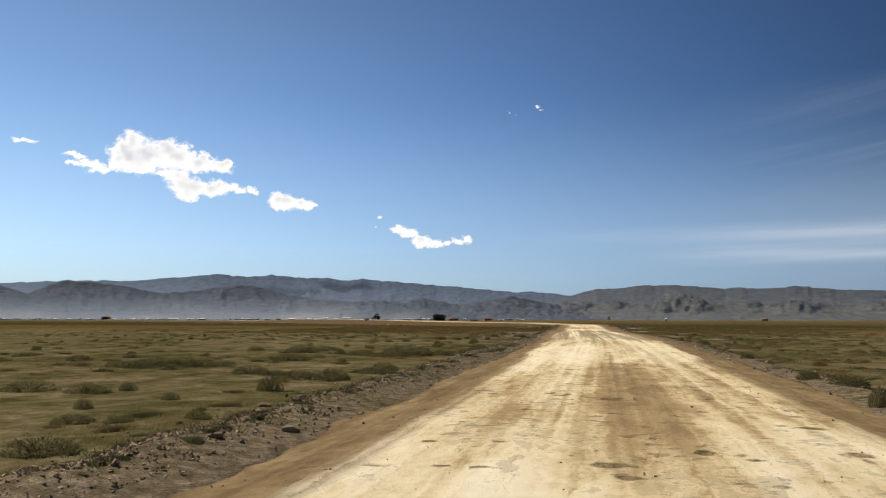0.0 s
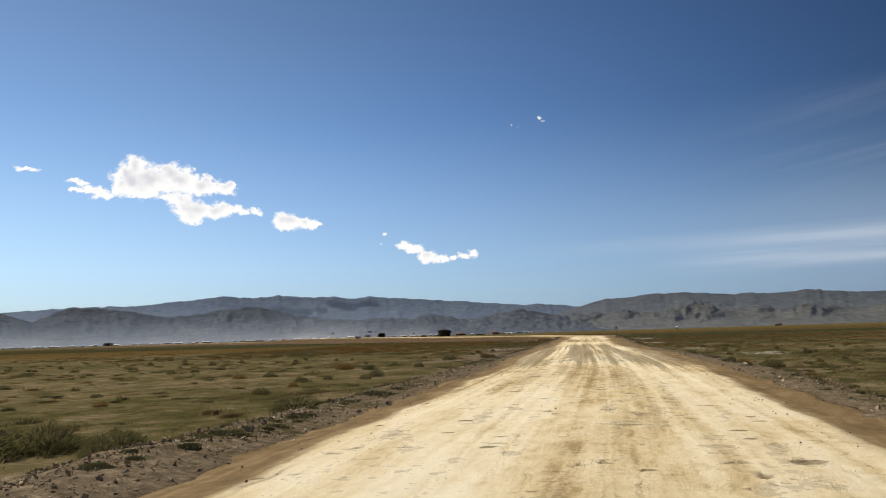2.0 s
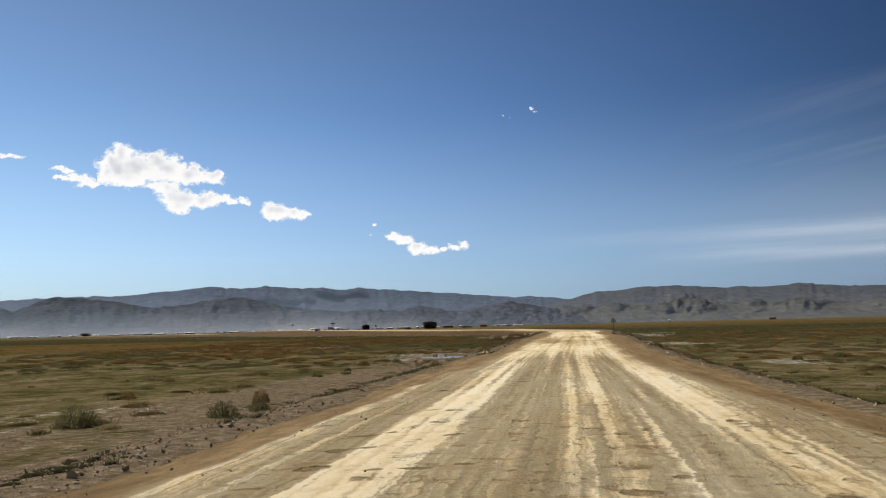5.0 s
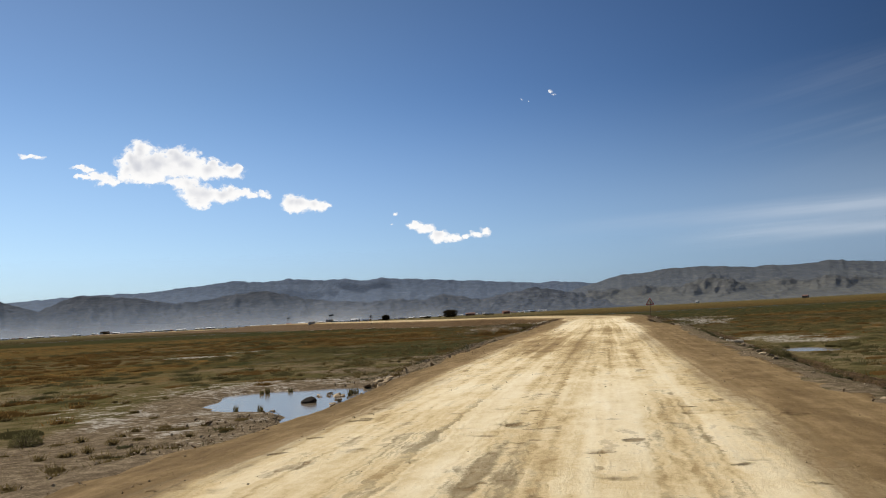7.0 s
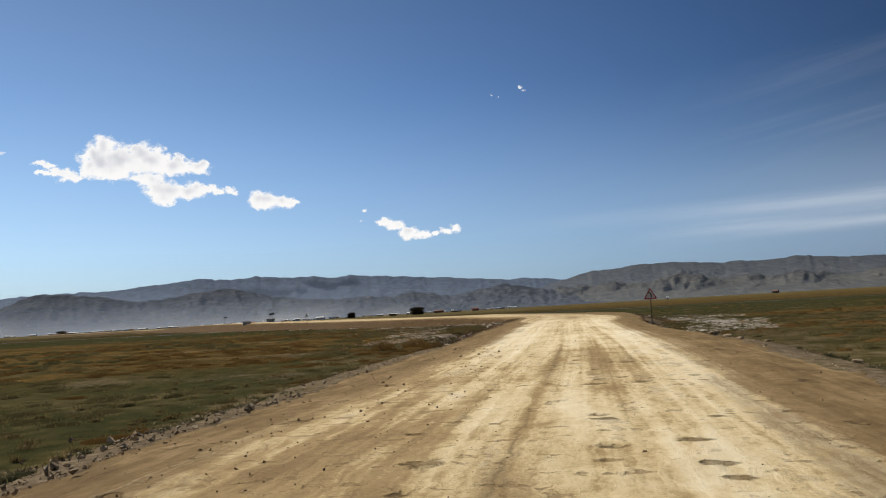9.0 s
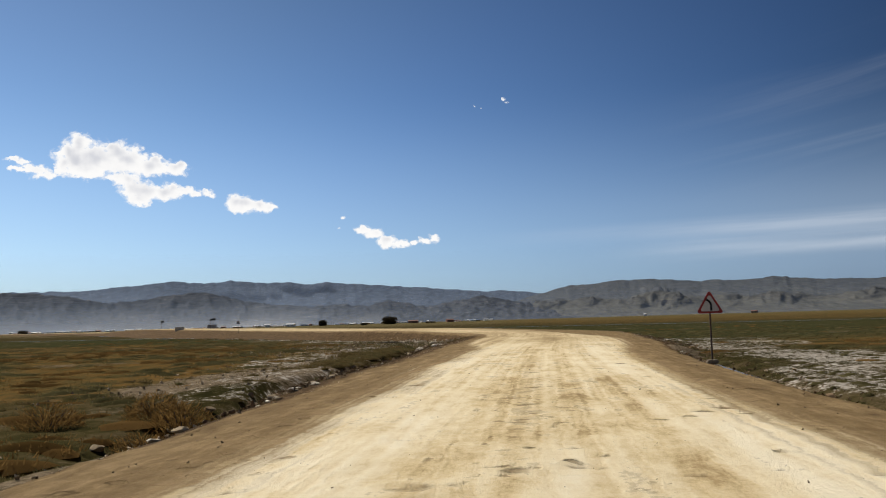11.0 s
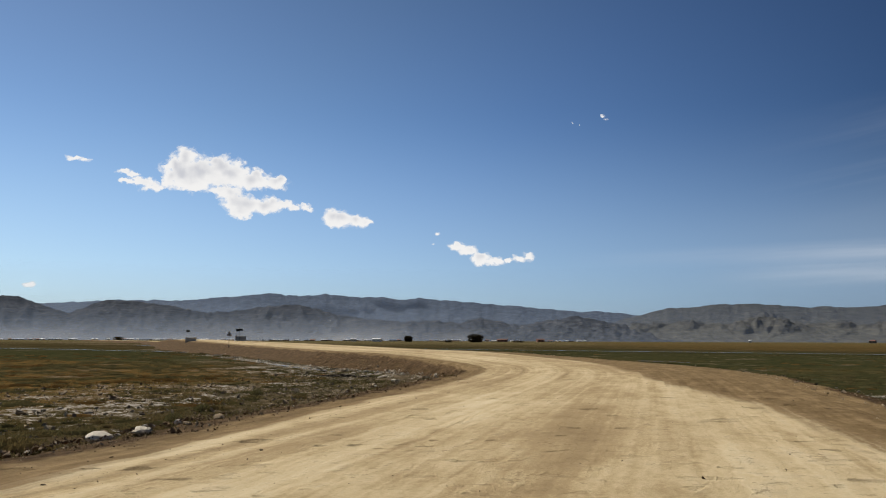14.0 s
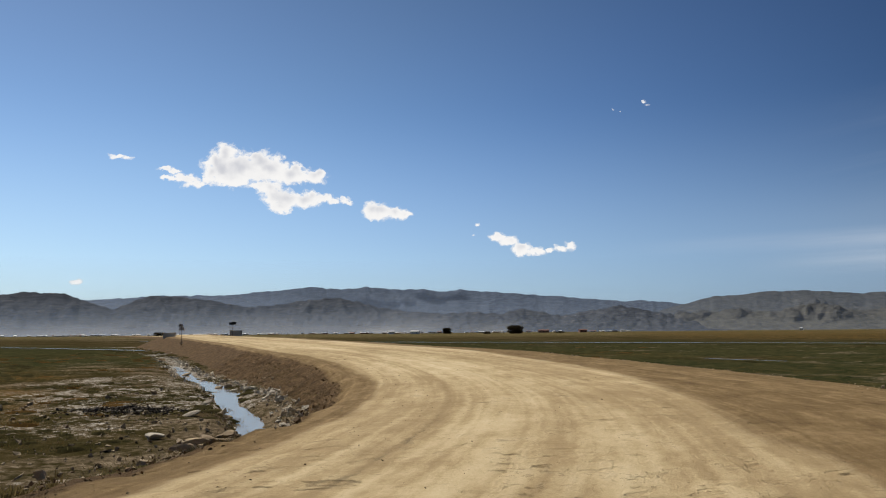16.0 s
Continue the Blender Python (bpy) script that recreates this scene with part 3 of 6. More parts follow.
def ground_height(x, y):
    out, side, at = edge_distance(x, y)
    left = side < 0
    level = -0.25 - 0.30 * step(70, 110, y) - 0.42 * step(235, 275, y) + np.where(left, 0.0, -0.12) * step(40, 100, y)
    near_ditch = step(176, 190, y) * (1 - np.where(left, step(238, 252, y), step(212, 222, y)))
    z = level + 0.16 * (fractal(x * 0.11, y * 0.11, 5) - 0.5) + (0.07 + 0.06 * step(170, 190, y)) * (fractal(x * 0.6, y * 0.6, 6, 4, 0.6) - 0.5) * step(0.0, 3.0, out)
    z = z + (0.045 + 0.045 * step(170, 190, y)) * (value_noise(x * 2.3, y * 2.3, 8) - 0.5) * step(0.5, 2.0, out)
    pool = step(-1.2, -0.5, wet(x, y))
    lift = (1 - pool) * (1 - step(0.3, 2.6, out)) * (1 - step(225, 258, at)) * (1 - near_ditch)
    z = z + lift * (-0.10 - level)
    # the windrow of stones that a grader left beside the road
    crest = 0.9 + 0.5 * (fractal(y * 0.12, x * 0 + 3, 9) - 0.5)
    heap = np.exp(-((out - crest - np.where(left, 0.55, 0.45)) / np.where(left, 0.85, 0.6)) ** 2)
    amount = np.where(left, 0.16 * (1 - step(28, 75, y)) + 0.10, 0.12) * (1 - step(215, 250, y) * 0.8)
    z = z + heap * amount * (0.5 + 1.0 * fractal(x * 1.4, y * 1.4, 11, 4, 0.65))
    # the ditch below the bank in the bend
    run = step(276, 287, at) * (1 - step(425, 440, at))
    ditch = np.exp(-((out - bend_out(at) - 0.5 * (fractal(at * 0.15, x * 0, 13) - 0.5)) / (0.62 + 1.1 * step(296, 314, at))) ** 2) * np.where(left, 1, 0) * run
    z = z * (1 - ditch) + ditch * (-1.40 + 0.16 * step(296, 314, at))
    side_ditch = np.exp(-((out - np.where(left, ditch_out(y), 1.9)) / 0.75) ** 2) * near_ditch
    z = z - 0.42 * side_ditch
    # the meadow's cut edge beyond the ditch
    cut = ditch_out(y) + 0.45 + 0.9 * (fractal(x * 0.5, y * 0.4, 34) - 0.5)
    z = z + np.where(left, 1, 0) * step(190, 198, y) * (1 - step(222, 234, y)) * (0.16 + 0.34 * fractal(x * 0.3, y * 0.3, 36)) * step(cut, cut + 0.5, out) * (1 - step(4.5, 8.0, out))
    pond = wet(x, y) + 0.5 * (fractal(x * 0.6, y * 0.6, 15) - 0.5)
    near = step(-0.9, -0.1, pond)
    z = np.where(out > 0.2, z * (1 - near) + near * (-0.55 + 0.10 * (fractal(x * 0.9, y * 0.9, 19) - 0.5)) - 0.30 * step(-0.05, 0.4, pond), z)
    z = z - 0.30 * step(0.0, 0.5, patch(x, y, 8.3, 147.0, 1.6, 3.0))
    # hollow below the road itself
    z = z - 0.45 * step(0.0, -0.8, out)
    z = np.where(np.hypot(x, y - 150) > 900, level * 0 - 1.0, z)
    return z, out, side, at


xs = np.concatenate([-np.geomspace(76, 4900, 32)[::-1], np.arange(-75, -45.6, 0.8), np.arange(-45.5, 38, 0.42), np.geomspace(38.5, 4900, 36)])
ys = np.concatenate([-np.geomspace(9, 4900, 20)[::-1], np.arange(-8, 300, 0.5), np.arange(300, 400, 1.2), np.geomspace(401, 4950, 54)])
gx, gy = np.meshgrid(xs, ys)
gz, out, side, at = ground_height(gx, gy)


# crusts of salt left of the road: x, y, half widths, strength
SALT_WEST = [
    (-12, 204, 4, 9, 0.42), (-10.5, 196, 3, 4, 0.38), (-17, 232, 7, 10, 0.28), (-20, 250, 9, 12, 0.27), (-14, 252, 4, 9, 0.22), (-10.3, 133, 3.0, 3.0, 0.4),
    (-22, 275, 5, 10, 0.5), (-29.8, 165, 4.5, 2.5, 0.6), (-29.4, 174, 2.5, 1.5, 0.6), (-17, 222, 2.2, 12, 0.54), (-17, 240, 2.4, 12, 0.5), (-19.5, 258, 3, 14, 0.42),
    (-12, 90, 3, 5, 0.3), (-14.5, 219, 4.5, 9, 0.46), (-15.6, 229, 5, 8, 0.4), (-11.5, 136.8, 5, 2.4, 0.42), (-26, 277, 7, 8, 0.42), (-31, 286, 8, 10, 0.4),
    (-19, 265, 4, 6, 0.26)]
# crusts of salt right of the road: x, y, half widths, strength
SALT_EAST = [
    (11, 216, 5, 9, 0.56), (12.5, 236, 5, 8, 0.52), (10.5, 117, 2.5, 4, 0.6), (11.5, 94, 3, 4, 0.5), (10.8, 212, 3, 8, 0.66), (12, 248, 6, 10, 0.45),
    (9.5, 230, 4, 10, 0.52), (10.5, 205, 2.5, 14, 0.52), (8.5, 158, 3.5, 3, 0.6), (8, 200, 3, 9, 0.62), (9.0, 232, 4, 14, 0.48), (8.5, 252, 4, 12, 0.5),
    (9.7, 154, 3, 4, 0.6), (10.8, 88, 3, 4, 0.62)]


def fields(x, y, out, side):
    """Where the steppe is rusty, green, bare or salty, from 0 to 1."""
    left = side < 0
    rust = (0.55 + 0.16 * step(135, 155, y)) * step(95, 150, y) * (1 - step(300, 380, y)) * step(4, 9, out) * (fractal(x * 0.035, y * 0.06, 21) * 1.6 - 0.15)
    rust += 0.62 * np.where(left, step(150, 200, y) * (1 - step(286, 306, y)) * step(9, 13, out), 0) * (fractal(x * 0.12, y * 0.16, 22) * 1.5 - 0.35)
    rust += 0.55 * np.where(left, 0, step(215, 240, y) * (1 - step(400, 470, y)) * step(6, 10, out)) * step(0.48, 0.66, fractal(x * 0.03, y * 0.05, 46))
    rust += 0.56 * step(430, 520, y + 0.5 * x) * (1 - step(1300, 1900, y)) * step(-30, 90, x + y * 0.12)
    green = np.where(left, step(284, 312, y) * step(3.5, 9, out) * (1 - step(380, 450, y)), step(215, 265, y) * step(0.8, 3, out) * (1 - step(420, 520, y + 0.5 * x)))
    green = green * (0.45 + 0.5 * fractal(x * 0.06, y * 0.08, 24)) + 0.35 * step(0.52, 0.7, fractal(x * 0.07, y * 0.09, 23)) * step(3, 6, out)
    green = np.maximum(green, np.where(left, 0.62 * step(147, 152, y) * (1 - step(174, 190, y)) * step(2.0, 4.0, out) * (1 - step(14, 22, out)), 0) * (0.5 + fractal(x * 0.2, y * 0.2, 30)))
    verge = 1 - step(1.6, np.where(left, 4.2, 3.0), out)
    bare = 0.68 * verge + 0.45 * step(0.58, 0.72, fractal(x * 0.16, y * 0.2, 25)) * step(20, 60, y)
    bare = np.maximum(bare, np.where(left, 0.85 * step(70, 84, y) * (1 - step(143, 149, y)) * (1 - step(5.0, 9.0, out)) * (0.35 + 1.1 * fractal(x * 0.35, y * 0.25, 26)), 0))
    bare = np.maximum(bare, 0.9 * step(-0.9, -0.2, wet(x, y)))
    bare = np.maximum(bare, 0.9 * step(0.0, 0.4, patch(x, y, -13.0, 205.5, 5.0, 13.0)) * (0.5 + fractal(x * 0.3, y * 0.3, 28)))
    salt = np.zeros_like(x)
    for cx, cy, rx, ry, amount in SALT_WEST + SALT_EAST:
        salt = np.maximum(salt, amount * step(0.0, 0.45, patch(x, y, cx, cy, rx, ry)) * step(0.8, 1.8, out))
    foot = np.interp(y, [284, 295, 332, 364, 400], [3.2, 4.5, 6.0, 6.9, 7.5])
    salt = np.maximum(salt, np.where(left, 0.95 * np.exp(-((out - foot - 0.3) / 1.0) ** 2) * step(286, 298, y) * (1 - step(405, 425, y)), 0))
    bare = np.maximum(bare, 0.52 * np.where(left, step(228, 250, y) * (1 - step(10, 24, out)) * (1 - step(300, 340, y)), 0) * (0.4 + fractal(x * 0.3, y * 0.3, 27)))
    shore = step(-1.5, -0.8, wet(x, y)) * (1 - step(-0.1, 0.1, wet(x, y)))
    salt = np.maximum(salt, 0.40 * shore * (0.4 + 1.2 * fractal(x * 0.4, y * 0.4, 29)) * step(1.2, 2.4, out))
    return rust, green, bare, salt


rust, green, bare, salt = fields(gx, gy, out, side)
ground = thing("ground", sheet("ground", np.stack([gx, gy, gz], -1), {"rust": rust, "green": green, "bare": bare, "salt": salt, "damp": step(145, 205, gy) * (1 - step(500, 900, gy))}), GROUND,
               "flat dry steppe of olive grass, clods and salt crust", "ground", kind="structure")

# ---- the road ----
u = np.linspace(0, 1, 71)
l, r = rims[:, None, :2], rims[:, None, 2:]
width = np.linalg.norm(r - l, axis=-1, keepdims=True)
way_out = (r - l) / width
out_l = np.array([-7.0, -5.2, -4.0, -3.0, -2.2, -1.5, -0.9, -0.4])[None, :, None]
out_r = np.array([0.4, 0.9, 1.5, 2.2, 3.0, 4.0])[None, :, None]
plan = np.concatenate([l + way_out * out_l, l + (r - l) * u[None, :, None], r + way_out * out_r], 1)
cross = np.concatenate([np.broadcast_to(out_l[..., 0], (len(S_ALL), 8)), u[None] * width[..., 0], width[..., 0] + np.broadcast_to(out_r[..., 0], (len(S_ALL), 6))], 1)
beyond = np.maximum(np.maximum(-cross, cross - width[..., 0]), 0)
inside = np.minimum(cross, width[..., 0] - cross)
s2 = np.broadcast_to(S_ALL[:, None], cross.shape)
isleft = cross < width[..., 0] / 2
camber = 0.07 * np.sin(np.clip(cross / width[..., 0], 0, 1) * np.pi)
z = camber - shoulder_drop(s2, isleft, beyond) - 0.05 * step(1.2, 0.0, inside) * (inside >= 0)
z = z + 0.05 * (fractal(cross * 0.5, s2 * 0.16, 31) - 0.5) + 0.028 * (value_noise(cross * 1.1, s2 * 1.9, 32) - 0.5)
z = z + step(0.0, 0.5, beyond) * (0.16 + 0.36 * BEND[:, None] * isleft) * (fractal(cross * 0.9, s2 * 0.9, 33, 4, 0.65) - 0.5)
z = z + rise(s2)
pit = np.zeros_like(z)
dice = random.Random(5)
for k in range(520):
    if k % 5 == 0:          # a new short row of potholes
        row_s, row_c = dice.uniform(2, 250) if k < 380 else 128 + 66 * dice.random(), dice.uniform(0.14, 0.86)
    ps, pc = row_s + dice.gauss(0, 2.6), row_c + dice.gauss(0, 0.035)
    ra, rl, deep = dice.uniform(0.08, 0.24), dice.uniform(0.07, 0.15), dice.uniform(0.02, 0.05)
    lo, hi = np.searchsorted(S_ALL, [ps - 1.2, ps + 1.2])
    c, q = cross[lo:hi], s2[lo:hi]
    r2 = ((c - pc * width[lo:hi, :, 0]) / ra) ** 2 + ((q - ps + 0.2 * (c - pc * width[lo:hi, :, 0])) / rl) ** 2
    z[lo:hi] -= deep * np.exp(-r2) - 0.4 * deep * np.exp(-(np.sqrt(r2) - 1.5) ** 2 / 0.2)
    pit[lo:hi] = np.maximum(pit[lo:hi], np.exp(-r2 * 0.8) * dice.uniform(0.5, 0.95))
wear = 0.10 * np.exp(-((cross - 0.30 * width[..., 0]) / 0.8) ** 2) + 0.10 * np.exp(-((cross - 0.72 * width[..., 0]) / 0.9) ** 2) - 0.06 * np.exp(-((cross - 0.5 * width[..., 0]) / 0.5) ** 2)
wear = wear + 0.16 * np.exp(-((cross - 0.55 * width[..., 0]) / 1.1) ** 2) * (1 - step(21, 27, s2))
wear = wear + 0.10 * (fractal(s2 * 0.03, cross * 0.02, 35) - 0.5) + 0.05 - 0.15 * step(23, 29, s2) * (1 - step(38, 48, s2)) - 0.16 * np.exp(-((cross - 0.62 * width[..., 0]) / 1.9) ** 2) * step(24, 31, s2) * (1 - step(40, 54, s2)) - 0.20 * step(228, 244, s2) - 0.02 * step(258, 272, s2) - 0.38 * np.exp(-((cross - (0.33 - 0.20 * step(150, 180, s2)) * width[..., 0]) / 1.2) ** 2) * step(146, 154, s2) * (1 - step(182, 194, s2)) - 0.13 * step(0.45, 0.75, cross / width[..., 0]) * step(140, 148, s2) * (1 - step(156, 168, s2)) - 0.09 * step(126, 136, s2) * (1 - step(146, 156, s2)) - 0.08 * step(60, 75, s2) * (1 - step(118, 140, s2)) - 0.05 * step(149, 165, s2) * (1 - step(196, 212, s2)) + 0.03 * step(36, 50, s2) * (1 - step(62, 75, s2))
rim_left = step(2.2 - 0.9 * step(38, 58, s2) + 1.5 * step(105, 125, s2) * (1 - step(228, 246, s2)) + 1.3 * step(170, 195, s2) * (1 - step(228, 246, s2)), 0.05, cross)
turning = step(238, 264, s2)
apron = np.interp(s2, [238, 255, 262, 273, 290, 330], [3.0, 4.5, 5.5, 6.5, 5.4, 3.3])          # the browner outer side of the bend
reach = (3.5 * step(98, 122, s2) + (2.1 - 0.9 * step(40, 60, s2)) * (1 - step(98, 122, s2)) + 0.6 * step(148, 162, s2) * (1 - step(196, 212, s2))) * (1 - turning) + (apron + 1.0) * turning
rim_right = step(reach, 0.2 + (apron - 1.3) * turning, width[..., 0] - cross)
edge = np.maximum(rim_left, rim_right)
z_road = z
slope = np.maximum(step(0.1, 0.7, beyond), 0.45 * isleft * step(132, 138, s2) * (1 - step(146, 152, s2)) * step(0.8, 0.1, inside) * (beyond <= 0))
grey = -0.30 + 0.18 * step(40, 60, s2) + 1.0 * step(68, 84, s2) * (1 - step(118, 140, s2)) + 0.10 * step(20, 35, s2) * (1 - step(40, 60, s2)) - 0.2 * step(180, 200, s2)
grey = grey - step(78, 92, s2) * (1 - step(120, 140, s2)) * (0.50 * np.exp(-((cross - 0.26 * width[..., 0]) / 0.45) ** 2) + 0.45 * np.exp(-((cross - 0.58 * width[..., 0]) / 0.3) ** 2) + 0.50 * np.exp(-((cross - 0.76 * width[..., 0]) / 0.6) ** 2))
road = thing("road", sheet("road", np.concatenate([plan, z_road[..., None]], -1), {"wear": wear, "edge": edge, "slope": slope, "pit": pit, "grey": grey}, np.stack([cross + (wobble - smooth_half)[:, None], s2], -1)), ROAD,
             "wide pale gravel road with wheel streaks and potholes", "road", kind="structure")

# ---- hills ----
HILLS_FROM = np.array((0.0, 125.0))


def hill_range(name, profile, foot, crest, mat, label, seed, rough=0.12, seams=1.0, crags=(), knolls=()):
    """A range round the plain, its skyline given as degrees left and degrees up."""
    az = np.arange(56, -34.01, -0.12)
    table = np.array(sorted(profile))
    top = np.interp(az, table[:, 0], table[:, 1])
    top = top + 0.16 * (fractal(az * 1.9 * seams, 0.0, seed, 5, 0.6) - 0.5)
    v = np.concatenate([np.linspace(0, 1, 52), [1.05, 1.15, 1.3]])
    A, V = np.meshgrid(az, v)
    T = np.broadcast_to(top, A.shape)
    R = foot + (crest - foot) * V
    bend = 1.2 * (fractal(V * 3.0, A * 0.5, seed + 3, 4, 0.6) - 0.5)
    spurs = 1 - np.abs(2 * value_noise(A * 0.55 * seams + bend, V * 1.1, seed + 5) - 1)
    crumbs = fractal(A * 1.6 * seams + 1.5 * bend, V * 7.0, seed + 7, 5, 0.6)
    gully = 0.45 * spurs + 0.55 * crumbs
    shape = np.where(V <= 1, V ** 1.35, 1 - (V - 1) * 1.2)
    bulge = np.clip(V * (1 - V) * 4, 0, 1)
    H = np.tan(np.radians(np.maximum(T, 0.0))) * crest * (shape + rough * bulge * (gully - 0.5) * 2.6)
    H = H + np.clip(V, 0, 1) ** 8 * crest * (0.0010 + 0.009 * rough) * (fractal(A * 5.0, V * 2.0, seed + 1, 3, 0.6) - 0.5)
    R = R - (crest - foot) * 0.40 * rough * (gully - 0.5) * bulge
    # rocky knobs that stand out of the slope
    rock = np.zeros_like(H)
    E = np.degrees(np.arctan2(H, R))
    jag = fractal(A * 2.4, V * 9.0, seed + 9, 5, 0.62) - 0.5
    for a, e, ra, re in crags:
        rock = np.maximum(rock, np.clip(1.15 - np.sqrt(((A - a) / ra) ** 2 + ((E - e) / re) ** 2) + 1.1 * jag, 0, 1))
    for a, v0, ra, rv, high in knolls:
        hump = np.exp(-((A - a) / ra) ** 2 - ((V - v0) / rv) ** 2)
        H = H + high * hump * (0.75 + 1.0 * jag)
        rock = np.maximum(rock, np.clip(1.5 * hump + 0.9 * jag * (hump > 0.15) - 0.15, 0, 0.62))
    H = H + rock * R * 0.0035 * (0.6 + 2.4 * jag)
    R = R - 60 * rock
    rad = np.radians(A)
    pts = np.stack([HILLS_FROM[0] - np.sin(rad) * R, HILLS_FROM[1] + np.cos(rad) * R, H - 1.0 - 8.0 * step(0.12, 0.0, T)], -1)
    return thing(name, sheet(name, pts, {"rock": rock, "up": np.clip(V, 0, 1)}), mat, label, "hills", kind="structure")


# the far rock's pale blue is the air's haze, put into its colour
FAR_HAZED_ROCK = hill_material("far_rock_haze_tinted", (0.072, 0.092, 0.130), (0.090, 0.110, 0.146), (0.115, 0.13, 0.155), 0.006)
MID_ROCK = hill_material("mid_slate_rock", (0.041, 0.046, 0.055), (0.083, 0.087, 0.096), (0.19, 0.168, 0.145), 0.009)
EAST_ROCK = hill_material("brown_grey_rock", (0.088, 0.089, 0.080), (0.126, 0.121, 0.104), (0.180, 0.160, 0.124), 0.006, 0.66)
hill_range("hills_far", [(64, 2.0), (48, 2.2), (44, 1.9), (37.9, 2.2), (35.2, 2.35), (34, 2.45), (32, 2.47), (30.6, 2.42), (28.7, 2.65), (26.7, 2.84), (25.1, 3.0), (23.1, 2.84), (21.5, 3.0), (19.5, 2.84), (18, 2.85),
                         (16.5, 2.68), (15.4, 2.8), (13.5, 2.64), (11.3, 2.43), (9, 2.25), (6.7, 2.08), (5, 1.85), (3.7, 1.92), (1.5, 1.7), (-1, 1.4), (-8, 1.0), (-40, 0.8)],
           3600, 4450, FAR_HAZED_ROCK, "skyline mountain range with blue haze mixed into its colour", 41, 0.045)
hill_range("hills_mid", [(64, 1.7), (50, 2.1), (44.4, 2.25), (42.6, 2.43), (41.7, 2.56), (39.7, 2.55), (38.1, 2.0), (36.8, 1.55), (35.8, 2.05), (34.7, 2.42), (33.3, 2.36), (31.2, 2.15), (29.1, 1.72), (26.9, 1.85), (25.4, 2.12), (23.2, 2.3), (21.7, 2.0), (20.5, 1.65),
                         (19, 1.45), (16.4, 1.22), (14.5, 1.33), (12.6, 1.18), (11.3, 1.55), (8.9, 1.0), (7.4, 1.25), (5.9, 1.48), (5.2, 1.65), (4.1, 1.42), (2, 1.02), (0.8, 0.75), (-0.4, 0.38), (-1.6, 0.0), (-40, 0.0)],
           2650, 3350, MID_ROCK, "dark rocky foothills above the plain", 42, 0.19, 1.8)
hill_range("hills_right", [(64, 0.1), (6, 0.2), (2.5, 1.3), (1.2, 1.68), (-0.5, 2.12), (-2.2, 2.17), (-3.2, 2.33), (-5.5, 2.34), (-7.6, 2.2), (-8.9, 2.06), (-9.4, 2.16), (-10.6, 2.04), (-12.6, 2.14), (-13.3, 2.2), (-15.2, 2.0), (-16.7, 1.88), (-18.5, 1.8), (-24, 2.1), (-32, 1.7), (-40, 1.9)],
           2800, 4000, EAST_ROCK, "brown-grey stony hills with dark rocky knobs", 43, 0.06, 0.8,
           [(-6.2, 1.4, 1.0, 0.55), (-6.7, 0.85, 1.5, 0.36), (-4.6, 0.9, 0.8, 0.25), (-1.9, 1.08, 0.75, 0.18), (0.2, 1.05, 0.5, 0.22), (-13.2, 0.85, 1.7, 0.34), (1.5, 0.97, 0.8, 0.3), (-19, 1.0, 1.2, 0.3), (-23, 1.3, 1.4, 0.3)],
           [(-6.2, 0.52, 1.0, 0.13, 22), (-7.5, 0.40, 0.9, 0.09, 14), (-5.0, 0.42, 0.7, 0.09, 18), (-13.2, 0.42, 1.2, 0.09, 16), (-10.6, 0.50, 0.7, 0.07, 9), (-1.9, 0.48, 0.7, 0.08, 12), (1.0, 0.46, 0.8, 0.10, 16), (-18.6, 0.46, 1.3, 0.10, 20)])

# ---- clouds ----


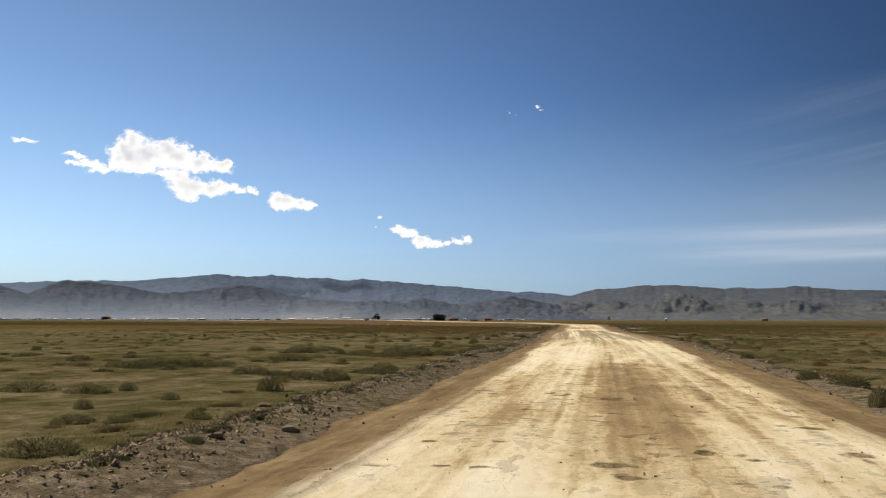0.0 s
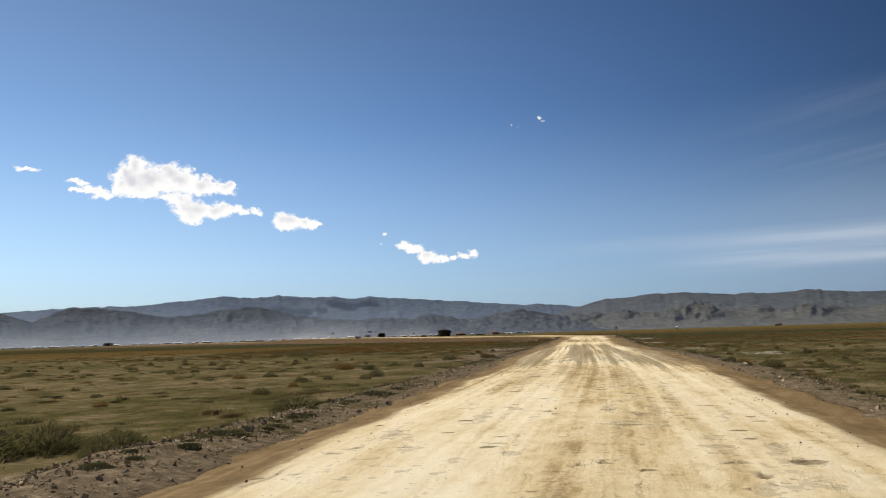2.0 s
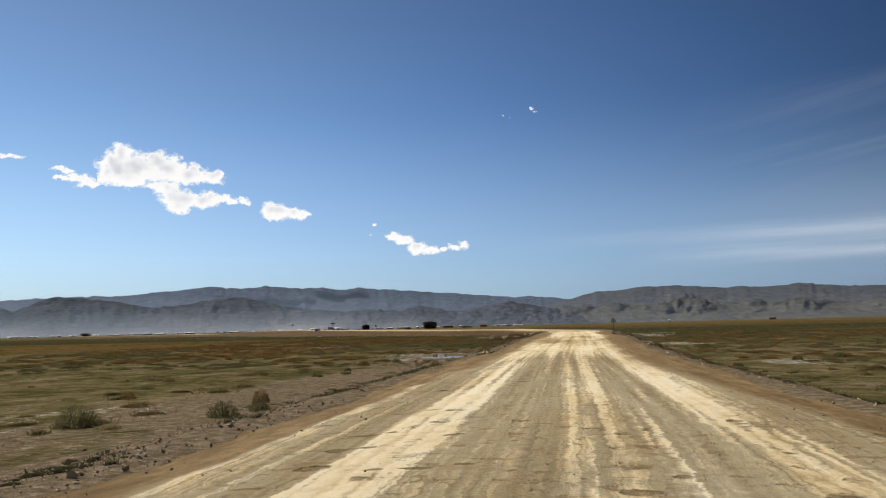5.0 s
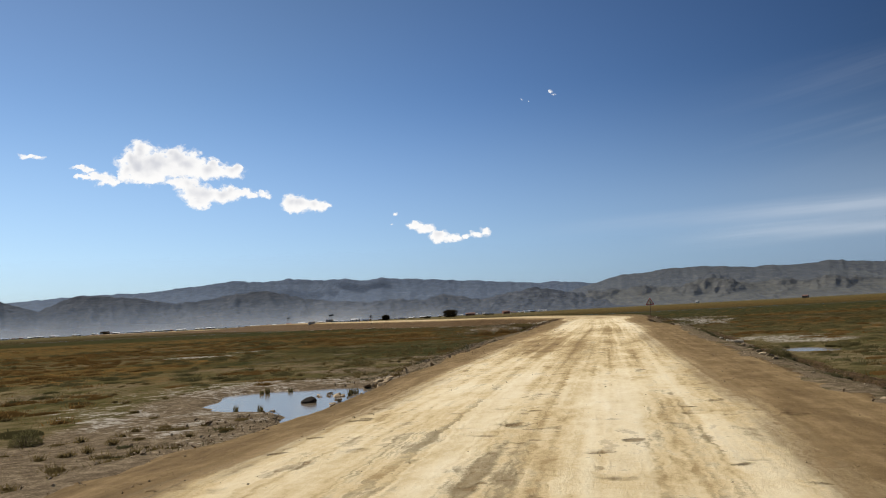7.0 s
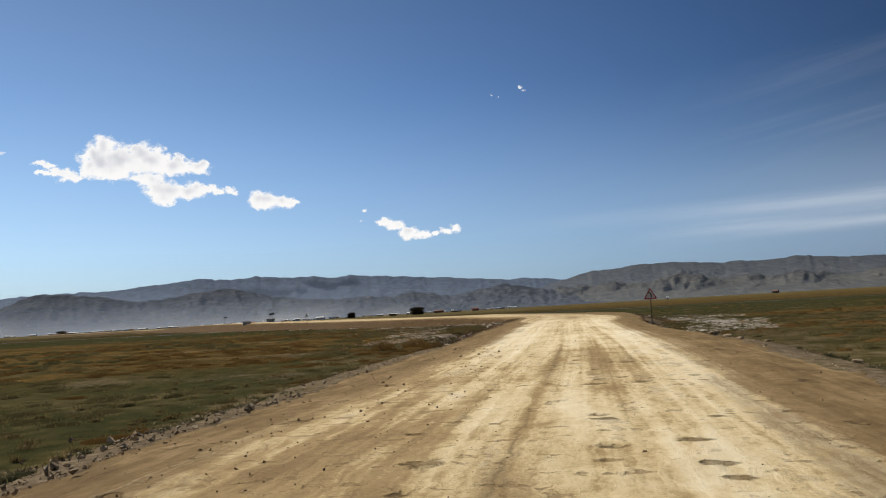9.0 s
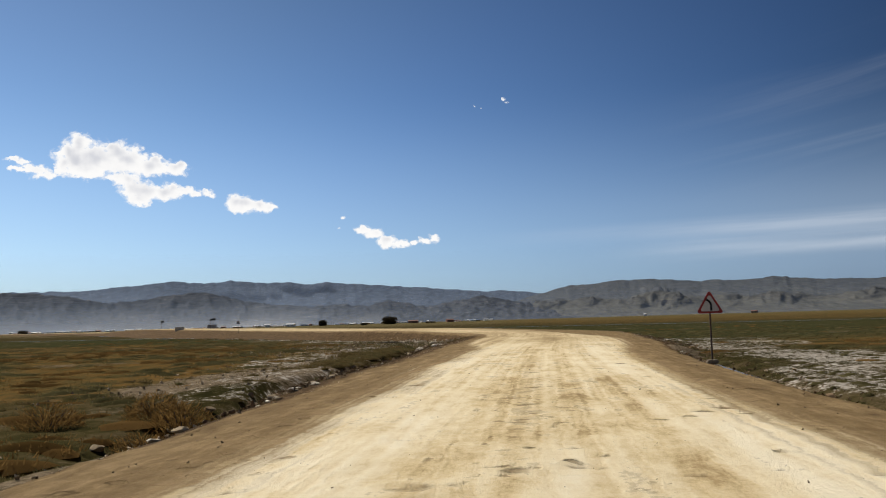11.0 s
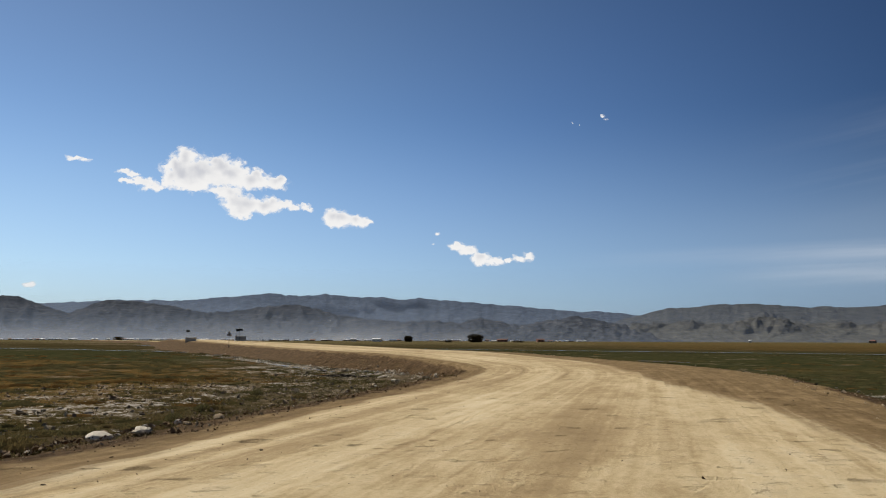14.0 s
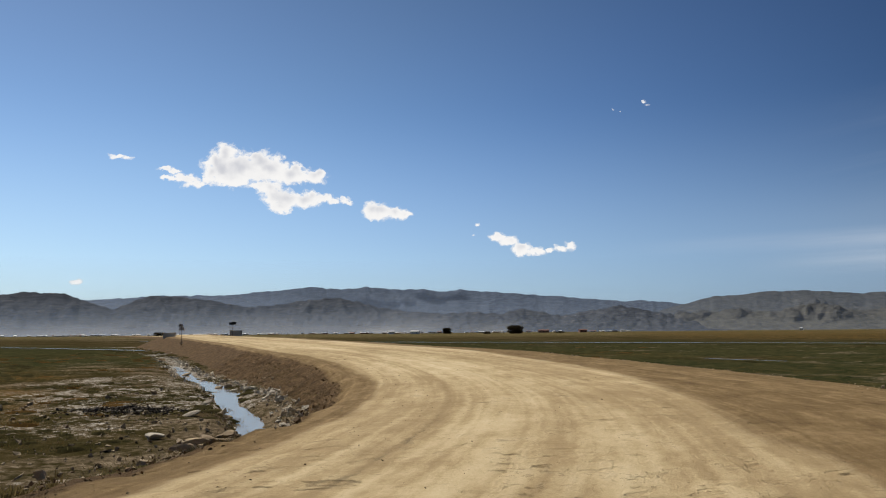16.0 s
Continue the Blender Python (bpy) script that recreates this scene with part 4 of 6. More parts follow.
def cloud(blobs, seed, label, reach=4800.0, rag=1.0, cell=0.04, soft=0.0):
    """A cloud from lobes: degrees left, degrees up, half width and half height."""
    blobs = [(a * 0.986, e - 0.08, ra, re) for a, e, ra, re in blobs]
    a0, a1 = max(b[0] + b[2] for b in blobs) + 0.7, min(b[0] - b[2] for b in blobs) - 0.7
    e0, e1 = min(b[1] - b[3] for b in blobs) - 0.6, max(b[1] + b[3] for b in blobs) + 0.6
    A, E = np.meshgrid(np.arange(a0, a1, -cell), np.arange(e0, e1, cell))
    WA = A + rag * 1.3 * (fractal(A * 2.1, E * 2.6, seed + 60, 5, 0.6) - 0.5)
    WE = E + rag * 1.0 * (fractal(A * 2.3, E * 2.9, seed + 70, 5, 0.6) - 0.5)
    d = np.full(A.shape, -1.0)
    for a, e, ra, re in blobs:
        d = np.maximum(d, 1 - np.sqrt(((WA - a) / ra) ** 2 + ((WE - e) / re) ** 2) - soft)
    d = d + rag * 1.3 * (fractal(A * 2.6, E * 3.6, seed, 5, 0.62) - 0.48) + 0.06 - soft * 0.5
    d = np.maximum(d, -1.0)
    depth = np.clip(d, 0, 1)
    lower = np.zeros_like(d)
    for k in range(1, 15):
        lower[k:] += depth[:-k] / 14
    body = lower * depth
    for k in range(10):
        body[1:-1, 1:-1] = (body[1:-1, 1:-1] * 2 + body[:-2, 1:-1] + body[2:, 1:-1] + body[1:-1, :-2] + body[1:-1, 2:]) / 6
    keep = np.maximum(np.maximum(d[:-1, :-1], d[1:, 1:]), np.maximum(d[1:, :-1], d[:-1, 1:])) > -0.30
    R = reach - 90 * np.sqrt(depth)
    ra, rd = np.radians(A), np.radians(E)
    pts = np.stack([HILLS_FROM[0] - np.sin(ra) * np.cos(rd) * R, HILLS_FROM[1] + np.cos(ra) * np.cos(rd) * R, 1.5 + np.sin(rd) * R], -1)
    mesh = sheet("cloud", pts, {"thick": d, "body": body}, keep=keep)
    bm = bmesh.new()
    bm.from_mesh(mesh)
    bmesh.ops.delete(bm, geom=[v for v in bm.verts if not v.link_faces], context="VERTS")
    bm.to_mesh(mesh)
    bm.free()
    return thing("cloud", mesh, CLOUD, label, "cloud", "clouds over the hills", kind="structure")


cloud([(31.09, 11.49, 0.77, 0.70), (31.65, 10.98, 0.54, 0.54), (31.90, 10.28, 0.66, 0.77), (31.3, 10.58, 1.16, 1.08), (30.26, 10.65, 1.55, 1.12), (28.8, 11.04, 1.01, 0.77), (29.16, 11.31, 0.58, 0.39), (28.32, 10.63, 1.55, 0.89), (26.87, 10.27, 1.47, 0.62),
       (26.52, 10.74, 0.50, 0.43), (25.49, 10.16, 1.08, 0.46), (25.02, 10.37, 0.43, 0.35), (30.69, 9.86, 1.55, 0.46), (28.28, 9.38, 0.85, 0.46), (27.91, 8.85, 0.93, 0.62), (27.01, 8.71, 1.16, 0.62), (26.11, 8.64, 1.08, 0.50), (27.54, 8.24, 0.77, 0.39),
       (25.49, 8.97, 0.54, 0.39), (24.94, 8.80, 0.85, 0.27), (28.75, 9.62, 0.77, 0.31)], 51, "large ragged white cumulus cloud", rag=0.50)
cloud([(34.81, 10.41, 0.54, 0.19), (34.28, 10.28, 0.54, 0.15), (34.69, 9.86, 0.70, 0.17), (33.64, 9.87, 1.08, 0.31), (33.06, 9.52, 0.77, 0.31), (32.52, 9.59, 0.39, 0.23), (32.26, 9.86, 0.31, 0.23)], 61, "thin ragged wisps of white cloud", rag=0.55, soft=0.10)
cloud([(24.09, 8.54, 0.46, 0.19), (23.35, 8.68, 0.46, 0.27), (22.97, 8.50, 0.23, 0.19)], 62, "small ragged shred of white cloud", rag=0.5, soft=0.06)
cloud([(21.46, 8.10, 0.70, 0.50), (20.89, 7.96, 1.08, 0.50), (19.94, 7.88, 0.77, 0.39), (19.33, 7.74, 0.50, 0.23), (21.26, 7.65, 0.77, 0.23)], 52, "small white cumulus cloud", rag=0.42)
cloud([(13.04, 6.21, 0.54, 0.31), (12.38, 5.95, 0.62, 0.35), (11.51, 5.45, 0.70, 0.39), (10.61, 5.25, 0.77, 0.25), (11.67, 5.25, 0.46, 0.27)], 53, "long flat white cloud", rag=0.42)
cloud([(9.01, 5.45, 0.72, 0.33), (8.31, 5.61, 0.40, 0.37), (9.75, 5.30, 0.45, 0.20)], 63, "thin white cloud beside the long flat one", rag=0.5, soft=0.22)
cloud([(3.42, 14.55, 0.31, 0.19), (3.07, 14.32, 0.27, 0.15)], 54, "tiny wisp of white cloud", rag=0.45, cell=0.03, soft=0.34)
cloud([(4.87, 14.06, 0.19, 0.15), (5.3, 14.1, 0.2, 0.2)], 58, "tiny faint wisp of white cloud", rag=0.5, cell=0.03, soft=0.48)
cloud([(37.72, 11.05, 0.70, 0.15), (37.15, 10.97, 0.39, 0.15)], 55, "tiny wisp of white cloud", rag=0.4, cell=0.03, soft=0.18)
cloud([(39.9, 3.29, 0.45, 0.20)], 56, "tiny wisp of white cloud", rag=0.4, cell=0.03, soft=0.1)
cloud([(14.41, 7.09, 0.23, 0.12)], 57, "tiny wisp of white cloud", rag=0.3, cell=0.02, soft=0.32)
cloud([(14.76, 6.39, 0.31, 0.10)], 59, "tiny faint wisp of white cloud", rag=0.3, cell=0.02, soft=0.46)

# ---- stones ----
def rock_mesh(seed, flat=0.6, name="rock", facets=9):
    dice = random.Random(seed)
    bm = bmesh.new()
    bmesh.ops.create_icosphere(bm, subdivisions=2, radius=0.5)
    cuts = [(Vector((dice.gauss(0, 1), dice.gauss(0, 1), dice.gauss(0, 1))).normalized(), dice.uniform(0.26, 0.42)) for _ in range(facets)]
    for v in bm.verts:
        p = v.co * (1 + 0.25 * noise.noise(v.co * 2.3 + Vector((seed * 7.1, 0, 0))))
        for way, reach in cuts:
            over = p.dot(way) - reach
            if over > 0:
                p = p - way * over
        v.co = Vector((p.x * 1.25, p.y, p.z * flat))
    mesh = bpy.data.meshes.new(name)
    bm.to_mesh(mesh)
    bm.free()
    return mesh


def ground_at(x, y):
    """The ground's height, and how far the place lies outside the road."""
    z, out, side, at = ground_height(np.array([float(x)]), np.array([float(y)]))
    return float(z[0]), float(out[0])


def top_at(x, y):
    """The height of the ground or of the road's shoulder, whichever lies on top."""
    z, out, side, at = ground_height(x, y)
    shoulder = np.where((out > 0) & (out < 6.5), rise(at) - shoulder_drop(at, side < 0, out), -9.0)
    return np.maximum(z, shoulder), out, side, at


ROCKS = [rock_mesh(k, 0.45 + 0.06 * k) for k in range(7)]
for m in ROCKS:
    m.materials.append(GREY_ROCK)
PALE_ROCKS = [rock_mesh(k + 20, 0.45 + 0.05 * k) for k in range(4)]
PALE = rock_material("pale_rock", (0.32, 0.27, 0.20), (0.72, 0.65, 0.53))
for m in PALE_ROCKS:
    m.materials.append(PALE)
dice = random.Random(11)


def place_rock(mesh, x, y, size, label, group, sink=0.2):
    z = float(top_at(np.array([float(x)]), np.array([float(y)]))[0][0])
    ob = thing("rock", mesh, None, label, "rock", group)
    ob.matrix_basis = Matrix.LocRotScale((x, y, z + size * (0.25 - sink)), Euler((dice.uniform(-0.3, 0.3), dice.uniform(-0.3, 0.3), dice.uniform(0, 6.28))), (size * dice.uniform(0.8, 1.3), size, size * dice.uniform(0.7, 1.2)))
    return ob


def beside(s, out, left):
    """The place that lies out metres beside the road at s metres along it."""
    lx, ly, rx, ry = along(np.array([float(s)]))[0]
    way = Vector((rx - lx, ry - ly)).normalized()
    return (lx - way.x * out, ly - way.y * out) if left else (rx + way.x * out, ry + way.y * out)


for k in range(95):
    left = dice.random() < 0.62
    s = 14 + dice.uniform(3, 238) if left else 14 + dice.uniform(8, 225)
    x, y = beside(s, abs(dice.gauss(1.3, 0.7)) + 0.25, left)
    size = min(0.32, 0.07 + dice.expovariate(14))
    pale = dice.random() < 0.22
    place_rock(dice.choice(PALE_ROCKS if pale else ROCKS), x, y, size, "pale angular rock in the gravel windrow" if pale else "grey-brown angular rock in the gravel windrow", "rocks beside the road")
for k in range(85):
    y0 = 190 + 46 * dice.random() ** 1.2
    x, y = beside(14 + y0, float(ditch_out(y0)) - 0.75 + dice.gauss(0, 0.22), True)
    pale = dice.random() < 0.2
    place_rock(dice.choice(PALE_ROCKS if pale else ROCKS), x, y, min(0.32, 0.09 + dice.expovariate(14)), "pale angular rock on the lip of the ditch" if pale else "grey-brown angular rock on the lip of the ditch", "rocks beside the road", 0.12)
for k in range(24):
    y0 = dice.uniform(186, 214)
    x, y = beside(14 + y0, float(ditch_out(y0)) + dice.gauss(0.3, 0.5), True)
    place_rock(dice.choice(ROCKS), x, y, dice.uniform(0.15, 0.34), "dark grey slab of rock in the ditch", "rocks beside the road", 0.12)
for k in range(32):
    x, y = beside(14 + dice.uniform(190, 250), abs(dice.gauss(1.6, 0.8)) + 0.4, False)
    pale = dice.random() < 0.4
    place_rock(dice.choice(PALE_ROCKS if pale else ROCKS), x, y, min(0.34, 0.09 + dice.expovariate(13)), "pale angular rock at the edge of the salt flat" if pale else "grey-brown rock at the edge of the salt flat", "rocks beside the road", 0.12)
for x, y, size in ((-14.3, 264.9, 0.5), (-14.0, 263.7, 0.55), (-13.6, 262.6, 0.5), (-12.9, 261.1, 0.45), (-12.4, 260.0, 0.4), (-14.8, 266.2, 0.4), (-13.2, 263.8, 0.35), (-13.1, 261.9, 0.35), (-12.7, 260.6, 0.3), (-14.5, 265.5, 0.4), (-13.9, 264.3, 0.4), (-12.1, 259.3, 0.3)):
    place_rock(dice.choice(ROCKS), x, y, size, "flat grey-brown slab at the end of the ditch", "rocks along the ditch", 0.14)
for x, y, size in ((-15.0, 263.1, 0.5), (-20.1, 273.2, 0.45), (-17.6, 268.5, 0.4), (-12.3, 260.6, 0.32), (-26.4, 285.2, 0.5), (-24.7, 282.9, 0.45)):
    place_rock(dice.choice(PALE_ROCKS), x, y, size, "pale slab of rock at the foot of the bank", "rocks along the ditch", 0.1)
for x, y, size in ((-6.2, 13.5, 0.26), (-5.9, 14.6, 0.24), (-6.6, 14.1, 0.2), (-7.2, 16.2, 0.26), (-5.3, 9.8, 0.2), (4.6, 178, 0.42), (4.9, 176.6, 0.34), (4.7, 172.9, 0.3), (5.0, 160.5, 0.3), (4.9, 141.6, 0.34), (5.1, 142.0, 0.26), (4.7, 141.0, 0.24), (5.0, 140.6, 0.2), (4.6, 138.4, 0.24), (4.7, 137.5, 0.2), (4.4, 135.0, 0.26), (4.5, 134.2, 0.2), (4.4, 132.8, 0.24), (-5.9, 66.0, 0.3)):
    place_rock(dice.choice(ROCKS), x, y, size, "large grey-brown rock beside the road", "rocks beside the road")
for x, y, size in ((5.3, 146.9, 0.42), (5.6, 147.4, 0.34), (5.2, 147.8, 0.3), (5.0, 146.3, 0.26), (5.5, 146.2, 0.3), (5.1, 148.6, 0.24), (4.9, 149.3, 0.22), (5.7, 148.2, 0.22)):
    place_rock(dice.choice(PALE_ROCKS), x, y, size, "pale broken rock piled beside the road", "rocks beside the road", 0.1)
for x, y, size in ((-9.7, 222.6, 0.5), (-9.9, 223.8, 0.42), (-9.5, 221.7, 0.4), (-10.1, 225.0, 0.36), (-9.8, 229.6, 0.46), (-9.6, 230.5, 0.4), (-9.9, 231.2, 0.3), (-9.4, 226.4, 0.3)):
    place_rock(dice.choice(PALE_ROCKS), x, y, size, "pale slab of rock on the lip of the ditch", "rocks beside the road", 0.1)
for k in range(38):
    s = 282 + 90 * dice.random() ** 1.5
    x, y = beside(s, float(bend_out(s)) + dice.choice((-0.9, -0.7, -0.4, 0.3, 0.9)) + dice.gauss(0, 0.2), True)
    pale = dice.random() < 0.7
    place_rock(dice.choice(PALE_ROCKS if pale else ROCKS), x, y, min(0.5, 0.12 + dice.expovariate(8)), "pale slab of rock at the foot of the bank" if pale else "grey-brown rock at the foot of the bank", "rocks along the ditch", 0.12)
for k in range(22):
    x, y = dice.uniform(-24, -10.5), dice.uniform(232, 275)
    if ground_at(x, y)[1] > 1.2:
        place_rock(dice.choice(ROCKS + PALE_ROCKS), x, y, dice.uniform(0.08, 0.28), "grey rock on the bare meadow edge", "rocks on the meadow edge")


def scatter(count, sampler, seed):
    """Places (x, y, z, out) that the sampler accepts."""
    rng = np.random.default_rng(seed)
    x, y = sampler(rng, count)
    z, out, side, at = top_at(x, y)
    return rng, x, y, z, out, side


def pebbles(name, x, y, z, size, rng, mat, label, flat=0.6):
    """Many small stones in one mesh."""
    base = np.array([(a, b, c) for a in (-1, 1) for b in (-1, 1) for c in (-1, 1)], float) * 0.30
    quads = np.array([(0, 1, 3, 2), (4, 6, 7, 5), (0, 4, 5, 1), (2, 3, 7, 6), (0, 2, 6, 4), (1, 5, 7, 3)])
    k = len(x)
    pts = base[None] * rng.uniform(0.45, 1.15, (k, 8, 1)) * rng.uniform(0.6, 1.3, (k, 1, 3)) + rng.normal(0, 0.095, (k, 8, 3))
    q = rng.normal(0, 1, (k, 4)) * np.array((1.0, 0.35, 0.35, 1.0))
    q /= np.linalg.norm(q, axis=1, keepdims=True)
    w, a, b, c = q.T
    turn = np.stack([np.stack([1 - 2 * (b * b + c * c), 2 * (a * b - c * w), 2 * (a * c + b * w)], -1), np.stack([2 * (a * b + c * w), 1 - 2 * (a * a + c * c), 2 * (b * c - a * w)], -1),
                     np.stack([2 * (a * c - b * w), 2 * (b * c + a * w), 1 - 2 * (a * a + b * b)], -1)], 1)
    pts = np.einsum("kij,kpj->kpi", turn, pts * np.array((1.2, 1.0, flat)))
    pts = pts * size[:, None, None] + np.stack([x, y, z + size * 0.12], -1)[:, None]
    faces = (quads[None] + 8 * np.arange(k)[:, None, None]).reshape(-1, 4)
    return thing(name, soup(name, pts.reshape(-1, 3), faces), mat, label, "gravel", kind="stuff")


def verge_sampler(rng, count):
    s = 14 + np.where(rng.random(count) < 0.4, rng.uniform(0, 60, count), rng.uniform(0, 245, count))
    e = along(s)
    way = e[:, 2:] - e[:, :2]
    way /= np.linalg.norm(way, axis=1, keepdims=True)
    o = np.abs(rng.normal(1.2, 0.85, count)) + 0.1
    left = rng.random(count) < 0.6
    p = np.where(left[:, None], e[:, :2] - way * o[:, None], e[:, 2:] + way * o[:, None])
    return p[:, 0], p[:, 1]


rng, x, y, z, o, side = scatter(11500, verge_sampler, 3)
pebbles("verge_gravel", x, y, z, np.minimum(0.14, 0.016 + rng.exponential(0.020, len(x))), rng, GRAVEL, "loose grey-brown gravel along both verges")


def meadow_stones(rng, count):
    return rng.uniform(-26, -10, count), rng.uniform(225, 290, count)


rng, x, y, z, o, side = scatter(5200, meadow_stones, 4)
ok = o > 1.5
pebbles("meadow_gravel", x[ok], y[ok], z[ok], np.minimum(0.26, 0.04 + rng.exponential(0.045, ok.sum())), rng, GRAVEL, "scattered stones on the bare meadow edge")

rng, x, y, z, o, side = scatter(3000, lambda rng, count: (-rng.uniform(9.5, 19, count), rng.uniform(192, 252, count)), 24)
ok = (o > 2.6) & (fractal(x * 0.4, y * 0.4, 25) > 0.45)
pebbles("clay_bank_stones", x[ok], y[ok], z[ok], np.minimum(0.20, 0.03 + rng.exponential(0.035, ok.sum())), rng, GRAVEL, "stones and clods scattered on the bare clay bank")


def lip_sampler(rng, count):
    y0 = 188 + 48 * rng.random(count) ** 1.2
    left = rng.random(count) < 0.6
    e = along(14 + y0)
    way = e[:, 2:] - e[:, :2]
    way /= np.linalg.norm(way, axis=1, keepdims=True)
    o = np.where(left, ditch_out(y0) - 0.7 + rng.normal(0, 0.30, count), np.abs(rng.normal(1.7, 0.9, count)) + 0.3)
    p = np.where(left[:, None], e[:, :2] - way * o[:, None], e[:, 2:] + way * o[:, None])
    return p[:, 0], p[:, 1]


def windrow_sampler(rng, count):
    y0 = np.where(rng.random(count) < 0.35, rng.uniform(52, 96, count), rng.uniform(3, 186, count))
    left = rng.random(count) < 0.6
    e = along(14 + y0)
    way = e[:, 2:] - e[:, :2]
    way /= np.linalg.norm(way, axis=1, keepdims=True)
    far = step(100, 125, y0)
    o = np.abs(rng.normal(1.1 + 0.7 * far, 0.55 + 0.6 * far, count)) + 0.25
    p = np.where(left[:, None], e[:, :2] - way * o[:, None], e[:, 2:] + way * o[:, None])
    return p[:, 0], p[:, 1]


rng, x, y, z, o, side = scatter(7000, windrow_sampler, 19)
ok = fractal(x * 0.35, y * 0.25, 20) > 0.50
pebbles("windrow_rubble", x[ok], y[ok], z[ok] + 0.01, np.minimum(0.16, 0.025 + rng.exponential(0.022, ok.sum())), rng, GREY_ROCK, "broken grey-brown rubble in the windrow", 0.45)


def heap_sampler(rng, count):
    y0 = 2 + 46 * rng.random(count) ** 1.5
    e = along(14 + y0)
    way = e[:, 2:] - e[:, :2]
    way /= np.linalg.norm(way, axis=1, keepdims=True)
    p = e[:, :2] - way * np.clip(rng.normal(1.7, 0.6, count), 0.6, 3.6)[:, None]
    return p[:, 0], p[:, 1]


rng, x, y, z, o, side = scatter(10500, heap_sampler, 21)
pebbles("windrow_gravel", x, y, z, np.minimum(0.13, 0.022 + rng.exponential(0.018, len(x))), rng, GREY_ROCK, "dense grey gravel heaped in the windrow", 0.5)
rng, x, y, z, o, side = scatter(3200, lip_sampler, 14)
z = z + 0.05
pebbles("ditch_rubble", x, y, z, np.minimum(0.20, 0.03 + rng.exponential(0.035, len(x))), rng, BANK_SOIL, "broken rubble along the lip of the ditch", 0.45)
rng, x, y, z, o, side = scatter(900, lambda rng, count: (-20.6 + rng.normal(0, 1.0, count), 269.6 + rng.normal(0, 0.8, count)), 15)
pebbles("dark_gravel_heap", x, y, z + 0.10 * np.exp(-((x + 20.6) ** 2 + (y - 269.6) ** 2)), np.minimum(0.2, 0.05 + rng.exponential(0.03, len(x))), rng, DARK_ROCK, "low heap of dark gravel on the meadow")

# clods on the road and on the bank
rng = np.random.default_rng(6)
k = 6500
i_s = rng.integers(20, len(S_NEAR) - 5, k)
i_c = np.where(rng.random(k) < 0.35, rng.integers(8, 79, k), np.where(rng.random(k) < 0.5, rng.integers(8, 20, k), rng.integers(64, 79, k)))
p = plan[i_s, i_c] + rng.normal(0, 0.06, (k, 2))
pebbles("road_stones", p[:, 0], p[:, 1], z_road[i_s, i_c], np.minimum(0.065, 0.012 + rng.exponential(0.010, k)), rng, ROAD_STONE, "small dark stones and clods on the road")
k = 700
i_s = rng.integers(int(150 / 0.12), int(190 / 0.12), k)
i_c = np.clip(rng.normal(23, 8, k), 8, 70).astype(int)
p = plan[i_s, i_c] + rng.normal(0, 0.08, (k, 2))
pebbles("road_clods", p[:, 0], p[:, 1], z_road[i_s, i_c], np.minimum(0.10, 0.02 + rng.exponential(0.016, k)), rng, BANK_SOIL, "brown clods that a grader left on the road")
k = 900
i_s = rng.integers(int(246 / 0.12), int(312 / 0.12), k)
i_c = np.clip(rng.normal(79, 1.6, k), 74, 82).astype(int)
p = plan[i_s, i_c] + rng.normal(0, 0.15, (k, 2))
pebbles("rim_stones", p[:, 0], p[:, 1], z_road[i_s, i_c], np.minimum(0.16, 0.02 + rng.exponential(0.028, k)), rng, GRAVEL, "stones thrown out along the outer rim of the bend")
k = 9500
i_s = rng.integers(int(242 / 0.12), len(S_NEAR) - 3, k)
i_c = rng.integers(0, 8, k)
p = plan[i_s, i_c] + rng.normal(0, 0.25, (k, 2))
pebbles("bank_clods", p[:, 0], p[:, 1], z_road[i_s, i_c], np.minimum(0.2, 0.018 + rng.exponential(0.024, k)), rng, BANK_SOIL, "clods and stones on the slope of the road bank")

rng = np.random.default_rng(16)
k = 2200
ss = rng.uniform(287, 425, k)
e = along(ss)
way = (e[:, 2:] - e[:, :2]) / np.linalg.norm(e[:, 2:] - e[:, :2], axis=1, keepdims=True)
p = e[:, :2] - way * (bend_out(ss) + np.where(rng.random(k) < 0.75, -0.9, 0.9) + rng.normal(0, 0.22, k))[:, None]
sel = fractal(ss * 0.2, 0.0, 17) > 0.52 - 0.42 * step(295, 315, ss)
pebbles("toe_stones", p[sel, 0], p[sel, 1], top_at(p[sel, 0], p[sel, 1])[0], np.minimum(0.34, 0.06 + rng.exponential(0.07, sel.sum())), rng, PALE, "pale broken stones along the foot of the bank", 0.3)

rng, x, y, z, o, side = scatter(2000, lambda rng, count: (-6.0 - np.abs(rng.normal(0, 1.5, count)), rng.uniform(122, 158, count)), 18)
pebbles("pool_clods", x, y, z + 0.02, np.minimum(0.20, 0.025 + rng.exponential(0.030, len(x))), rng, GRAVEL, "muddy clods and stones on the edge of the pool")

# ---- water ----


def flat_water(name, points, z, label):
    pts = np.array([(px, py, z) for px, py in points])
    mesh = bpy.data.meshes.new(name)
    mesh.from_pydata([tuple(q) for q in pts], [], [list(range(len(pts)))])
    mesh.update()
    return thing(name, mesh, WATER, label, "water", kind="structure")


ring = [(-8.7 + 4.6 * math.cos(t), 130.4 + 6.6 * math.sin(t)) for t in np.linspace(0, 2 * math.pi, 48, endpoint=False)]
flat_water("water_pond", ring, -0.66, "shallow muddy pool of still water beside the road")


